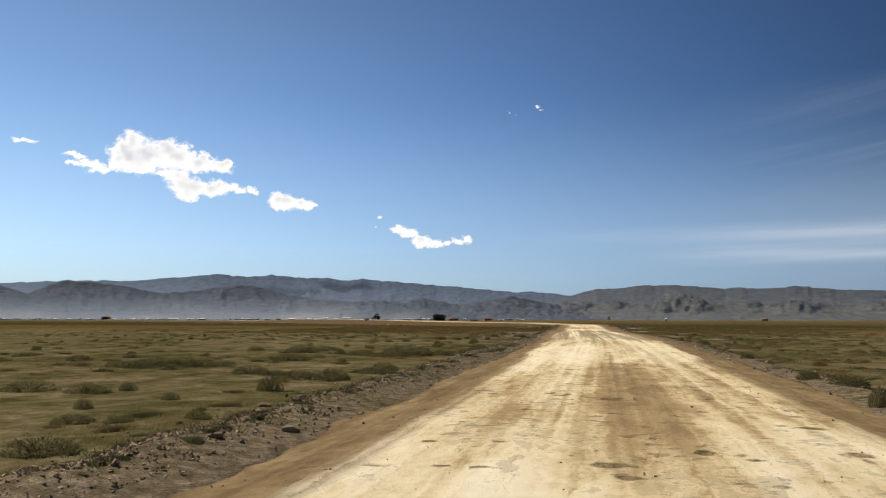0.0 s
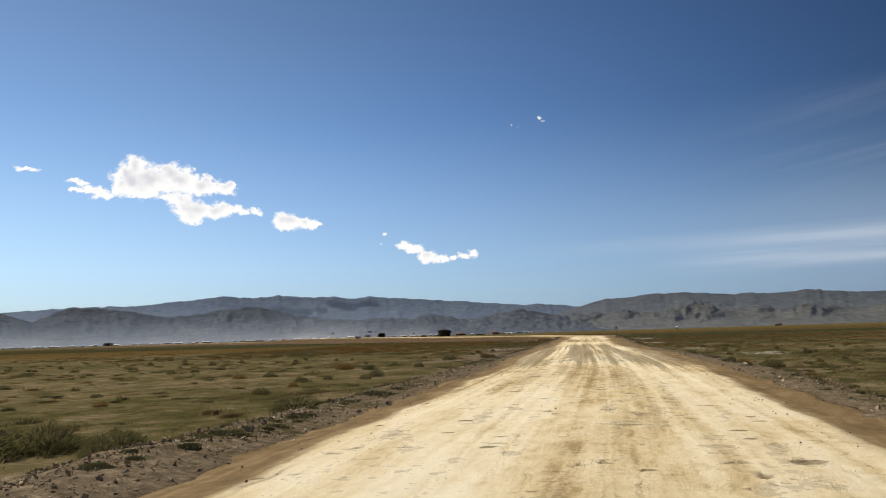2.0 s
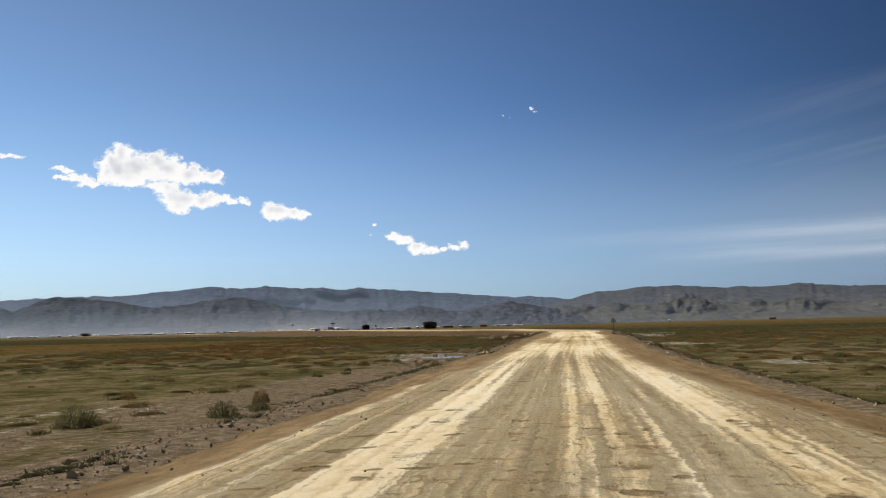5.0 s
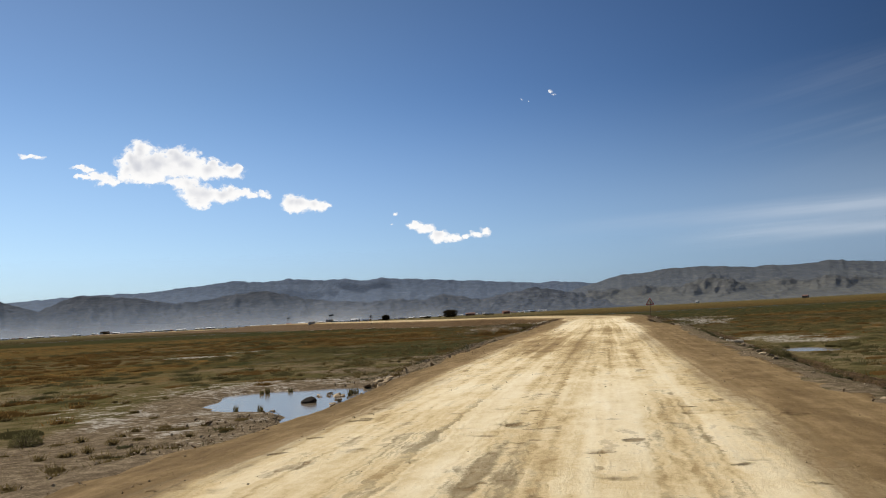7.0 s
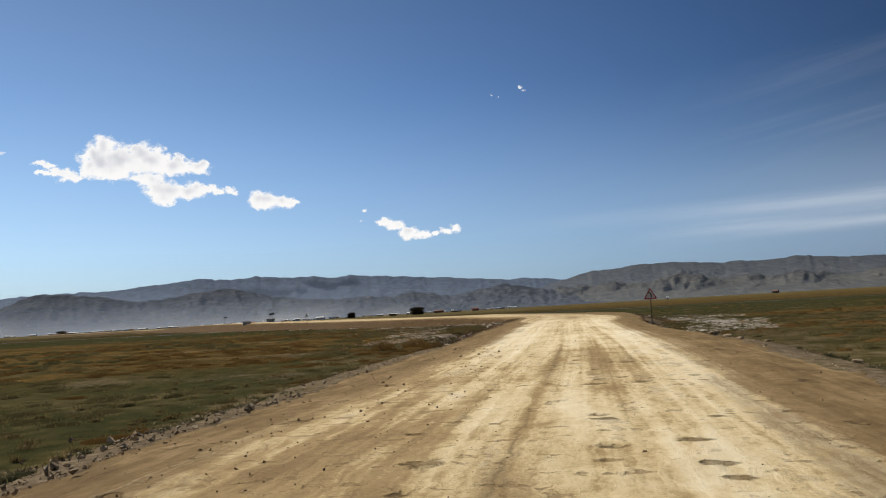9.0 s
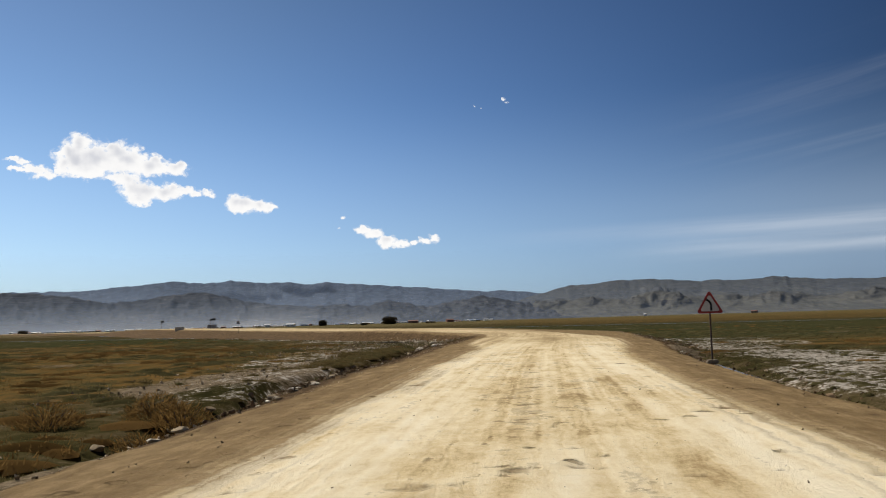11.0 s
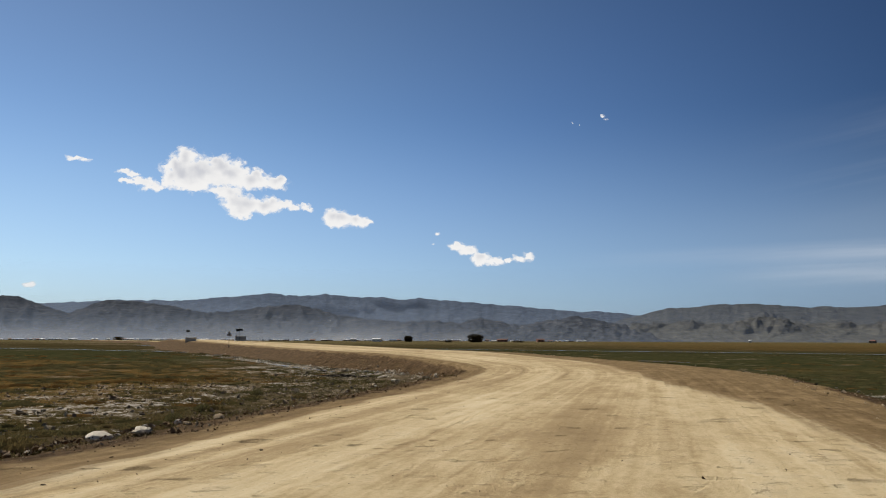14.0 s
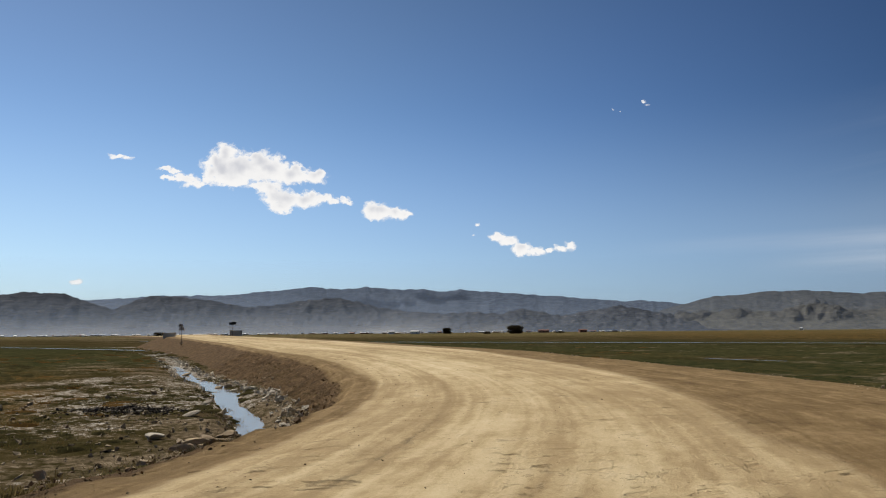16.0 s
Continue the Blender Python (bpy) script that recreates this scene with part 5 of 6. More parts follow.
ring = [(8.3 + 1.5 * math.cos(t), 147.0 + 2.8 * math.sin(t)) for t in np.linspace(0, 2 * math.pi, 40, endpoint=False)]
flat_water("water_small_pond", ring, -0.76, "small dark pool in the grass beside the road")


def ribbon(name, points, widths, z, label, mat=None):
    p = np.array(points, float)
    s = np.concatenate([[0], np.cumsum(np.linalg.norm(np.diff(p, axis=0), axis=1))])
    t = np.linspace(0, s[-1], max(12, int(s[-1] / 3)))
    q = np.stack([np.interp(t, s, p[:, 0]), np.interp(t, s, p[:, 1])], -1)
    w = np.interp(t / s[-1], np.linspace(0, 1, len(widths)), widths) * (0.6 + 0.8 * fractal(t * 0.12, 0.0, 71, 3))
    way = np.gradient(q, axis=0)
    way /= np.linalg.norm(way, axis=1, keepdims=True)
    nrm = np.stack([-way[:, 1], way[:, 0]], -1) * w[:, None] / 2
    pts = np.stack([np.c_[q + nrm, np.full(len(q), z)], np.c_[q - nrm, np.full(len(q), z)]], 1)
    return thing(name, sheet(name, pts), mat or WATER, label, "water", kind="structure")


ribbon("water_ditch", [beside(s, float(bend_out(s)), True) for s in range(284, 346, 4)], [2.2, 2.6, 2.6, 2.4, 2.2, 1.8], -1.22, "narrow strip of water in the ditch below the bank")
ribbon("water_side_ditch", [beside(14 + s, float(ditch_out(s)), True) for s in range(184, 242, 6)], [0.9] * 7, -0.80, "thin water in the roadside ditch")
ribbon("water_far_ditch", [beside(14 + s, 1.9, False) for s in range(177, 216, 6)], [1.2] * 7, -0.84, "thin water in the roadside ditch")
ribbon("water_stream", [(-190, 500), (-67, 441), (14, 404), (60, 378), (160, 340)], [3.5, 3.0, 2.5, 2.2, 2.0], -0.86, "pale stream across the wet meadow")
ribbon("water_rill", [(-3, 322.5), (0, 319), (3, 315.5)], [0.3, 0.6, 0.3], -0.90, "thin rill of water on the wet meadow")
ribbon("water_channel", [(-260, 440), (-126, 381), (-84, 357)], [2.0, 1.6, 1.0], -0.86, "pale narrow channel across the meadow")

# ---- grass ----


def blades(name, x, y, z, height, spread, count, rng, mat, label, width=0.022, lean=0.45, category="grass", dome=0.0):
    """Tufts of pointed blades in one mesh. dome: how far a tuft is heaped up to a rounded tussock."""
    k = len(x)
    a = rng.uniform(0, 6.28, (k, count))
    u = np.sqrt(rng.random((k, count)))
    ragged = 0.7 + 0.6 * rng.random((k, 1)) * np.abs(np.sin(a * 1.5 + rng.uniform(0, 6.28, (k, 1))))
    r = spread[:, None] * u * ragged
    bx, by = x[:, None] + r * np.cos(a), y[:, None] + r * np.sin(a)
    bz = z[:, None] - 0.03 + dome * height[:, None] * np.sqrt(np.clip(1 - u ** 2, 0, 1)) * rng.uniform(0.0, 0.8, (k, count))
    h = height[:, None] * (1 - 0.5 * dome) * rng.uniform(0.45, 1.1, (k, count))
    tilt = lean * rng.uniform(0.2, 1.0, (k, count)) * h
    w = width * (0.7 + 0.6 * rng.random((k, count))) * np.sqrt(height / 0.2)[:, None]
    f = rng.uniform(0, 6.28, (k, count))
    p0 = np.stack([bx - w * np.cos(f), by - w * np.sin(f), bz], -1)
    p1 = np.stack([bx + w * np.cos(f), by + w * np.sin(f), bz], -1)
    p2 = np.stack([bx + tilt * np.cos(a), by + tilt * np.sin(a), bz + h], -1)
    pts = np.stack([p0, p1, p2], 2).reshape(-1, 3)
    faces = np.arange(len(pts)).reshape(-1, 3)
    if dome > 0:
        # the matted heart of each tussock: two rings and a top
        b = np.arange(8) * math.pi / 4 + rng.uniform(0, 6.28, (k, 1))
        low, mid = (spread[:, None] * f * rng.uniform(0.75, 1.2, (k, 8)) for f in (0.72, 0.40))
        rise_mid = 0.28 * dome * height[:, None] * rng.uniform(0.7, 1.2, (k, 8))
        ring_low = np.stack([x[:, None] + low * np.cos(b), y[:, None] + low * np.sin(b), np.broadcast_to(z[:, None] - 0.05, b.shape)], -1)
        ring_mid = np.stack([x[:, None] + mid * np.cos(b), y[:, None] + mid * np.sin(b), z[:, None] + rise_mid], -1)
        crown = np.stack([x, y, z + 0.40 * dome * height], -1)[:, None]
        heart = np.concatenate([ring_low, ring_mid, crown], 1)
        i, j = np.arange(8), (np.arange(8) + 1) % 8
        tris = np.concatenate([np.stack([i, j, j + 8], -1), np.stack([i, j + 8, i + 8], -1), np.stack([i + 8, j + 8, np.full(8, 16)], -1)])
        faces = np.concatenate([faces, (tris[None] + 17 * np.arange(k)[:, None, None] + len(pts)).reshape(-1, 3)])
        pts = np.concatenate([pts, heart.reshape(-1, 3)])
    return thing(name, soup(name, pts, faces, smooth=True), mat, label, category, kind="stuff")


def field_sampler(rng, count):
    o = 0.9 + rng.exponential(10.0, count)
    left = rng.random(count) < 0.58
    s = 14 + rng.uniform(1, 300, count)
    e = along(s)
    way = e[:, 2:] - e[:, :2]
    way /= np.linalg.norm(way, axis=1, keepdims=True)
    p = np.where(left[:, None], e[:, :2] - way * o[:, None], e[:, 2:] + way * o[:, None])
    return p[:, 0], p[:, 1]


rng, x, y, z, o, side = scatter(86000, field_sampler, 8)
fr, fg, fb, fs = fields(x, y, o, side)
pond = wet(x, y) > -0.55
lump = fractal(x * 0.35, y * 0.35, 61)
chance = np.clip(1.15 - 0.7 * fb - 1.5 * fs, 0, 1) * step(0.30, 0.58, lump) * (o > 0.8) * ~pond
live = rng.random(len(x)) < chance
kind = rng.random(len(x))
is_rust = live & (kind < np.clip(fr * 1.5, 0, 0.85))
is_green = live & ~is_rust & (kind < np.clip(fr * 1.5, 0, 0.85) + 0.30 + 0.5 * fg)
is_straw = live & ~is_rust & ~is_green
tall = 0.02 + 0.07 * lump + 0.02 * rng.random(len(x))
for name, sel, mat, label in (("straw_grass", is_straw, STRAW_LEAF, "dry straw-coloured steppe grass"), ("green_grass", is_green, GREEN_LEAF, "short olive-green grass"), ("rusty_grass", is_rust, RUST_LEAF, "rust-orange autumn grass")):
    blades(name, x[sel], y[sel], z[sel], tall[sel] * (1.25 if name == "rusty_grass" else 1.0), np.full(sel.sum(), 0.40), 11, rng, mat, label, 0.010, 1.3)


def wide_sampler(rng, count):
    y = rng.uniform(6, 420, count)
    return np.where(rng.random(count) < 0.6, -rng.uniform(9, 90, count), rng.uniform(7, 80, count)), y


rng, x, y, z, o, side = scatter(3400, wide_sampler, 9)
fr, fg, fb, fs = fields(x, y, o, side)
ok = (o > 4) & (fractal(x * 0.05, y * 0.05, 63) > 0.47) & (fs < 0.2) & (rng.random(len(x)) < 1 - 0.6 * step(120, 200, y))
blades("dark_tussocks", x[ok], y[ok], z[ok], rng.uniform(0.10, 0.24, ok.sum()), rng.uniform(0.25, 0.7, ok.sum()), 80, rng, GREEN_LEAF, "dark green tussocks dotted over the steppe", 0.010, 0.9, dome=0.9)
ok = (o > 4) & (fr > 0.12) & (fractal(x * 0.06, y * 0.06, 65) > 0.5)
blades("rusty_tussocks", x[ok], y[ok], z[ok], rng.uniform(0.10, 0.22, ok.sum()), rng.uniform(0.4, 1.2, ok.sum()), 90, rng, RUST_LEAF, "rust-orange tussocks in the meadow", 0.011, 0.9, dome=0.9)

rng = np.random.default_rng(91)
k = 2600
tx, ty = np.where(rng.random(k) < 0.62, rng.uniform(5.5, 34, k), -rng.uniform(8, 40, k)), rng.uniform(8, 150, k)
tz, t_out, t_side, t_at = ground_height(tx, ty)
thick = fractal(tx * 0.22, ty * 0.12, 92)
sel = (t_out > 1.8) & (thick > 0.50) & (wet(tx, ty) < -0.6)
shade = rng.random(k) < 0.6
for name, pick, mat, label in (("straw_tussocks", sel & shade, STRAW_LEAF, "straw-brown tussocks in patches on the steppe"), ("olive_tussocks", sel & ~shade, BUSH_LEAF, "olive tussocks in patches on the steppe")):
    blades(name, tx[pick], ty[pick], tz[pick], 0.08 + 0.14 * rng.random(pick.sum()), rng.uniform(0.3, 0.75, pick.sum()), 90, rng, mat, label, 0.010, 1.0, dome=1.0)

k = 7000
tx, ty = np.where(rng.random(k) < 0.68, -rng.uniform(8.5, 58, k), rng.uniform(6, 46, k)), rng.uniform(118, 305, k)
tz, t_out, t_side, t_at = ground_height(tx, ty)
lump = fractal(tx * 0.16, ty * 0.10, 94)
h_rust, h_green, h_bare, h_salt = fields(tx, ty, t_out, t_side)
sel = (t_out > 2.4) & (wet(tx, ty) < -1.2) & (h_bare < 0.32) & (h_salt < 0.2)
for name, pick, mat, label in (("rusty_hummocks", sel & (lump > 0.54) & (h_green < 0.5), RUST_LEAF, "rust-orange hummocks of grass in the meadow"), ("green_hummocks", sel & (lump < 0.49), GREEN_LEAF, "dark green hummocks of grass in the meadow")):
    blades(name, tx[pick], ty[pick], tz[pick], rng.uniform(0.10, 0.24, pick.sum()), rng.uniform(0.5, 1.2, pick.sum()), 62, rng, mat, label, 0.013, 1.0, dome=1.0)

rng = np.random.default_rng(95)
k = 420
tx, ty = -6.6 - np.abs(rng.normal(0, 4.5, k)), rng.uniform(118, 172, k)
tz, t_out, t_side, t_at = ground_height(tx, ty)
pick = (t_out > 1.4) & (wet(tx, ty) < -0.35)
blades("bare_ground_tussocks", tx[pick], ty[pick], tz[pick], rng.uniform(0.07, 0.19, pick.sum()), rng.uniform(0.12, 0.36, pick.sum()), 70, rng, STRAW_LEAF, "small straw-olive tussocks on the bare stony verge", 0.008, 0.9, dome=0.9)

k = 90
for name, x0, y0, y1, wide, label in (("verge_tussocks", -11.3, 248.5, 258, 0.7, "yellow-green tussocks at the end of the ditch"), ("ditch_tussocks", -11.3, 203, 234, 0.8, "straw-olive tussocks on the bank of the ditch")):
    tx, ty = x0 + rng.normal(0, wide, k), rng.uniform(y0, y1, k)
    tz, t_out, t_side, t_at = ground_height(tx, ty)
    pick = t_out > 1.8
    blades(name, tx[pick], ty[pick], tz[pick], rng.uniform(0.10, 0.26, pick.sum()), rng.uniform(0.2, 0.45, pick.sum()), 110, rng, STRAW_LEAF, label, 0.008, 0.9, dome=0.9)

# ---- bushes ----


def bush_template(seed, mat, label):
    """A rounded tussock shrub, 1 m wide and 1 m high."""
    rng = np.random.default_rng(seed)
    ob = empty("bush", 0, 0, -50)
    k = 1500
    a, r = rng.uniform(0, 6.28, k), np.sqrt(rng.random(k)) * 0.5
    lump = 0.75 + 0.5 * fractal(np.cos(a) * 2.2 + 5, np.sin(a) * 2.2 + 5, seed)
    top = np.sqrt(np.clip(1 - (r / 0.5) ** 2, 0.05, 1)) * lump
    lo = rng.uniform(0.0, 0.75, k) * top
    x, y = r * lump * np.cos(a), r * lump * np.sin(a)
    h = 0.13 * rng.uniform(0.4, 1.2, k)
    out = rng.uniform(0.0, 0.14, k)
    f = rng.uniform(0, 6.28, k)
    w = 0.011
    p0 = np.stack([x - w * np.cos(f), y - w * np.sin(f), lo], -1)
    p1 = np.stack([x + w * np.cos(f), y + w * np.sin(f), lo], -1)
    p2 = np.stack([x + out * np.cos(a), y + out * np.sin(a), lo + h], -1)
    pts = np.stack([p0, p1, p2], 1).reshape(-1, 3)
    thing("foliage", soup("foliage", pts, np.arange(len(pts)).reshape(-1, 3)), mat, parent=ob)
    bm = bmesh.new()
    for j in range(9):
        t = rng.uniform(0, 6.28)
        tube(bm, 0.014, (0.06 * math.cos(t), 0.06 * math.sin(t), -0.08), (0.3 * math.cos(t), 0.3 * math.sin(t), 0.6), 4, 0.005)
    part("stems", bm, WOOD, ob)
    return tagged(ob, label, "bush", "bushes on the steppe")


GREEN_BUSHES = [bush_template(100 + k, BUSH_LEAF, "dark green rounded shrub on the dry steppe") for k in range(4)]
RUST_BUSHES = [bush_template(120 + k, RUST_LEAF, "rust-orange rounded shrub on the dry steppe") for k in range(2)]
BUSHES = [(-7.9, 10.2, 0.85, 0.30), (-14.1, 18.6, 1.2, 0.3), (-12.5, 18.6, 0.9, 0.3), (-12.0, 19.5, 0.4, 0.26), (-10.6, 15.4, 0.4, 0.26), (-9.8, 17.4, 0.36, 0.22), (-8.8, 13.6, 0.45, 0.18), (-9.5, 13.4, 0.6, 0.18), (-6.8, 13.9, 0.5, 0.26),
          (-7.7, 14.3, 0.45, 0.2), (-8.6, 20.1, 0.6, 0.45), (-8.2, 24.1, 1.0, 0.4), (-7.8, 28.8, 0.8, 0.38), (4.3, 16.5, 0.5, 0.45), (4.8, 23.9, 0.5, 0.32), (5.2, 21.6, 0.8, 0.3), (5.4, 35.9, 0.5, 0.3), (-16.6, 28.1, 1.3, 0.3)]
BUSHES += [(-26.2, 35.5, 0.9, 0.28), (-22.0, 33.1, 1.1, 0.25), (-16.2, 30.7, 1.4, 0.28), (-15.4, 42.3, 1.6, 0.48), (-18.7, 44.4, 0.9, 0.32), (-9.4, 38.8, 2.0, 0.62), (-8.6, 39.6, 1.2, 0.5), (-6.8, 46.4, 1.1, 0.48), (-13.2, 41.8, 0.55, 0.3),
           (-7.7, 40.3, 1.0, 0.34), (-9.1, 60.8, 0.45, 0.3), (-11.4, 59.5, 0.45, 0.3), (-14.7, 64.7, 0.6, 0.3), (-6.3, 37.5, 0.5, 0.3), (7.4, 64.7, 0.9, 0.45), (-9.2, 62.9, 0.6, 0.42), (-11.5, 70.2, 0.55, 0.38), (-10.4, 88.3, 0.95, 0.52), (-7.8, 89.8, 0.6, 0.45)]
BUSHES += [(-31.5, 100.2, 0.5, 0.3), (-22.3, 99.3, 0.45, 0.3), (-21.4, 86.0, 0.36, 0.25), (-15.1, 82.8, 0.32, 0.22), (-12.2, 79.1, 0.3, 0.22), (-25.1, 96.6, 0.4, 0.28), (6.0, 66.1, 0.4, 0.28), (-7.6, 91.4, 0.5, 0.36), (5.2, 136.8, 0.8, 0.38), (-8.3, 198.3, 1.1, 0.42),
           (-10.0, 201.7, 0.5, 0.26), (-9.0, 195.6, 0.6, 0.3), (-9.3, 206.8, 1.2, 0.4), (-9.6, 211.1, 1.2, 0.34), (-10.2, 215.7, 1.2, 0.4), (-13.5, 239.5, 0.5, 0.3), (-12.6, 236.5, 0.45, 0.3), (-15.5, 247, 0.5, 0.35), (-12.2, 250.5, 0.6, 0.3)]
BUSHES += [(x + dx, y + dy, w, h) for x, y, w, h in ((-16.7, 28.6, 1.04, 0.29), (-17.4, 28.4, 1.12, 0.29), (-14.3, 29.7, 1.28, 0.23), (-15.2, 29.4, 0.91, 0.32), (-9.7, 25.4, 1.06, 0.25), (-7.8, 27.6, 1.50, 0.28), (-15.3, 44.6, 1.40, 0.28), (-8.9, 40.2, 1.28, 0.24), (-11.9, 40.6, 1.28, 0.32), (-11.7, 26.5, 1.21, 0.31), (-10.9, 26.1, 1.30, 0.23), (-9.3, 24.3, 1.35, 0.29), (-16.3, 30.4, 1.08, 0.22), (-12.9, 33.8, 1.42, 0.28), (-16.7, 29.3, 1.33, 0.33), (-15.0, 30.1, 1.33, 0.33)) for dx, dy in ((0, 0),)]
RUSTY = [(-13.2, 71.6, 1.0, 0.4), (-8.7, 94.3, 0.5, 0.44), (-13.9, 96.4, 0.45, 0.3), (-9.4, 189.3, 1.5, 0.7), (-10.6, 190.6, 1.3, 0.65), (-9.0, 186.8, 1.2, 0.5), (-12.0, 188.5, 1.4, 0.6)]
# small shrubs dotted over the open steppe
sprinkle = random.Random(23)
for k in range(170):
    x = -sprinkle.uniform(8.5, 46) if sprinkle.random() < 0.68 else sprinkle.uniform(6.5, 34)
    y = sprinkle.uniform(30, 128)
    w = sprinkle.uniform(0.22, 0.6)
    if float(value_noise(np.array([x * 0.09]), np.array([y * 0.07]), 97)[0]) > 0.38:
        (RUSTY if sprinkle.random() < 0.28 else BUSHES).append((x, y, w, w * sprinkle.uniform(0.4, 0.65)))
for templates, places in ((GREEN_BUSHES, BUSHES), (RUST_BUSHES, RUSTY)):
    for x, y, w, h in places:
        zz, o = ground_at(x, y)
        copy_thing(dice.choice(templates), Matrix.LocRotScale((x, y, zz - 0.03), Euler((0, 0, dice.uniform(0, 6.28))), (w * 1.1, w * 0.9, h * 1.15)))
for ob in GREEN_BUSHES + RUST_BUSHES:
    for o in (*ob.children_recursive, ob):
        bpy.data.objects.remove(o)

# the pool's boulder, slabs and reeds
boulder_mesh = rock_mesh(70, 0.75, facets=2)
boulder_mesh.materials.append(DARK_ROCK)
boulder = place_rock(boulder_mesh, -8.2, 130.4, 0.36, "dark round boulder standing in the pool", "rocks in the pool", -0.12)
boulder.location.z = -0.63
for x, y, size in ((-8.3, 132.3, 0.2), (-8.5, 133.0, 0.22), (-7.8, 132.0, 0.22), (-8.4, 131.9, 0.16), (-7.4, 130.0, 0.2), (-7.8, 131.7, 0.2), (-8.1, 132.7, 0.18), (-8.0, 132.2, 0.24), (-8.7, 132.6, 0.15), (-7.2, 129.4, 0.2), (-7.0, 129.0, 0.18), (-8.2, 132.0, 0.14), (-7.9, 132.5, 0.16), (-8.6, 132.2, 0.12), (-7.6, 131.3, 0.16), (-7.5, 130.8, 0.15)):
    slab = place_rock(dice.choice(ROCKS), x, y, size, "flat grey-brown slab standing in the pool", "rocks in the pool", -0.05)
    slab.location.z = max(slab.location.z, -0.66)
    slab.scale.z *= 0.6
pale_slab = place_rock(PALE_ROCKS[1], -7.4, 130.5, 0.24, "pale flat slab at the edge of the pool", "rocks in the pool", -0.05)
pale_slab.location.z = max(pale_slab.location.z, -0.60)
for k in range(16):
    x, y = -7.35 + dice.gauss(0, 0.3), 135.0 + dice.gauss(0, 0.8)
    place_rock(dice.choice(ROCKS), x, y, dice.uniform(0.14, 0.36), "grey-brown rock in the rubble heap by the pool", "rocks in the pool", 0.0)
rx = np.array([-7.6, -7.6, -7.7, -8.8, -8.7, -9.1, -9.6, -9.9, -10.2, -8.8, -9.6, -10.8, -11.0])
ry = np.array([132.2, 132.8, 132.7, 135.9, 135.8, 135.9, 135.8, 135.7, 134.1, 128.5, 128.8, 133.7, 133.7])
rng = np.random.default_rng(77)
salt_x, salt_y = rng.uniform(4.6, 15, 700), rng.uniform(192, 262, 700)
salt_z, salt_out = ground_height(salt_x, salt_y)[:2]
sel = (salt_out > 0.9) & (fractal(salt_x * 0.5, salt_y * 0.3, 83) > 0.46)
blades("salt_tussocks", salt_x[sel], salt_y[sel], salt_z[sel], rng.uniform(0.06, 0.16, sel.sum()), rng.uniform(0.15, 0.5, sel.sum()), 60, rng, GREEN_LEAF, "low dark tussocks on the salt flat", 0.009, 0.9, dome=0.9)
low_x, low_y = -rng.uniform(10, 34, 1500), rng.uniform(226, 292, 1500)
low_z, low_out = ground_height(low_x, low_y)[:2]
sel = (low_out > 1.0) & (fractal(low_x * 0.35, low_y * 0.35, 84) > 0.50)
blades("meadow_tussocks", low_x[sel], low_y[sel], low_z[sel], rng.uniform(0.06, 0.17, sel.sum()), rng.uniform(0.2, 0.6, sel.sum()), 60, rng, GREEN_LEAF, "low dark tussocks on the stony meadow", 0.009, 0.9, dome=0.9)
blades("reed_tufts", rx, ry, np.full(13, -0.66), rng.uniform(0.15, 0.27, 13), np.full(13, 0.075), 46, rng, GREEN_LEAF, "dark reed tufts standing in the pool", 0.013, 0.2)
low_x, low_y = -rng.uniform(9.8, 18.5, 420), rng.uniform(192, 246, 420)
low_z, low_out = ground_height(low_x, low_y)[:2]
sel = (low_out > 2.8) & (fractal(low_x * 0.3, low_y * 0.3, 86) > 0.52)
blades("clay_tussocks", low_x[sel], low_y[sel], low_z[sel], rng.uniform(0.08, 0.22, sel.sum()), rng.uniform(0.2, 0.55, sel.sum()), 110, rng, STRAW_LEAF, "dry tussocks on the bare clay bank", 0.007, 0.9, dome=0.95)
# tall grass along the ditch, short tufts among the stones of the windrow
rng = np.random.default_rng(78)
k = 420
ty = rng.uniform(204, 240, k)
to = ditch_out(ty) + 0.9 + np.abs(rng.normal(0, 0.9, k))
keep = fractal(ty * 0.25, to * 0.5, 79) > 0.52
te = along(14 + ty[keep])
tw = (te[:, 2:] - te[:, :2]) / np.linalg.norm(te[:, 2:] - te[:, :2], axis=1, keepdims=True)
tp = te[:, :2] - tw * to[keep, None]
tz = ground_height(tp[:, 0], tp[:, 1])[0]
half = rng.random(len(tz)) < 0.72
for name, sel, mat, label in (("ditch_grass", half, STRAW_LEAF, "tall yellow grass along the roadside ditch"), ("ditch_sedge", ~half, GREEN_LEAF, "tall olive sedge along the roadside ditch")):
    blades(name, tp[sel, 0], tp[sel, 1], tz[sel], rng.uniform(0.10, 0.20, sel.sum()), rng.uniform(0.35, 0.8, sel.sum()), 130, rng, mat, label, 0.007, 1.1, dome=1.0)
k = 1500
ts = 14 + rng.uniform(2, 170, k)
to = 0.9 + np.abs(rng.normal(0.7, 0.9, k))
te = along(ts)
tw = (te[:, 2:] - te[:, :2]) / np.linalg.norm(te[:, 2:] - te[:, :2], axis=1, keepdims=True)
tp = np.where((rng.random(k) < 0.65)[:, None], te[:, :2] - tw * to[:, None], te[:, 2:] + tw * to[:, None])
tz, t_out, t_side, t_at = ground_height(tp[:, 0], tp[:, 1])
sel = (fractal(tp[:, 0] * 0.3, tp[:, 1] * 0.3, 80) > 0.44) & (wet(tp[:, 0], tp[:, 1]) < -0.5)
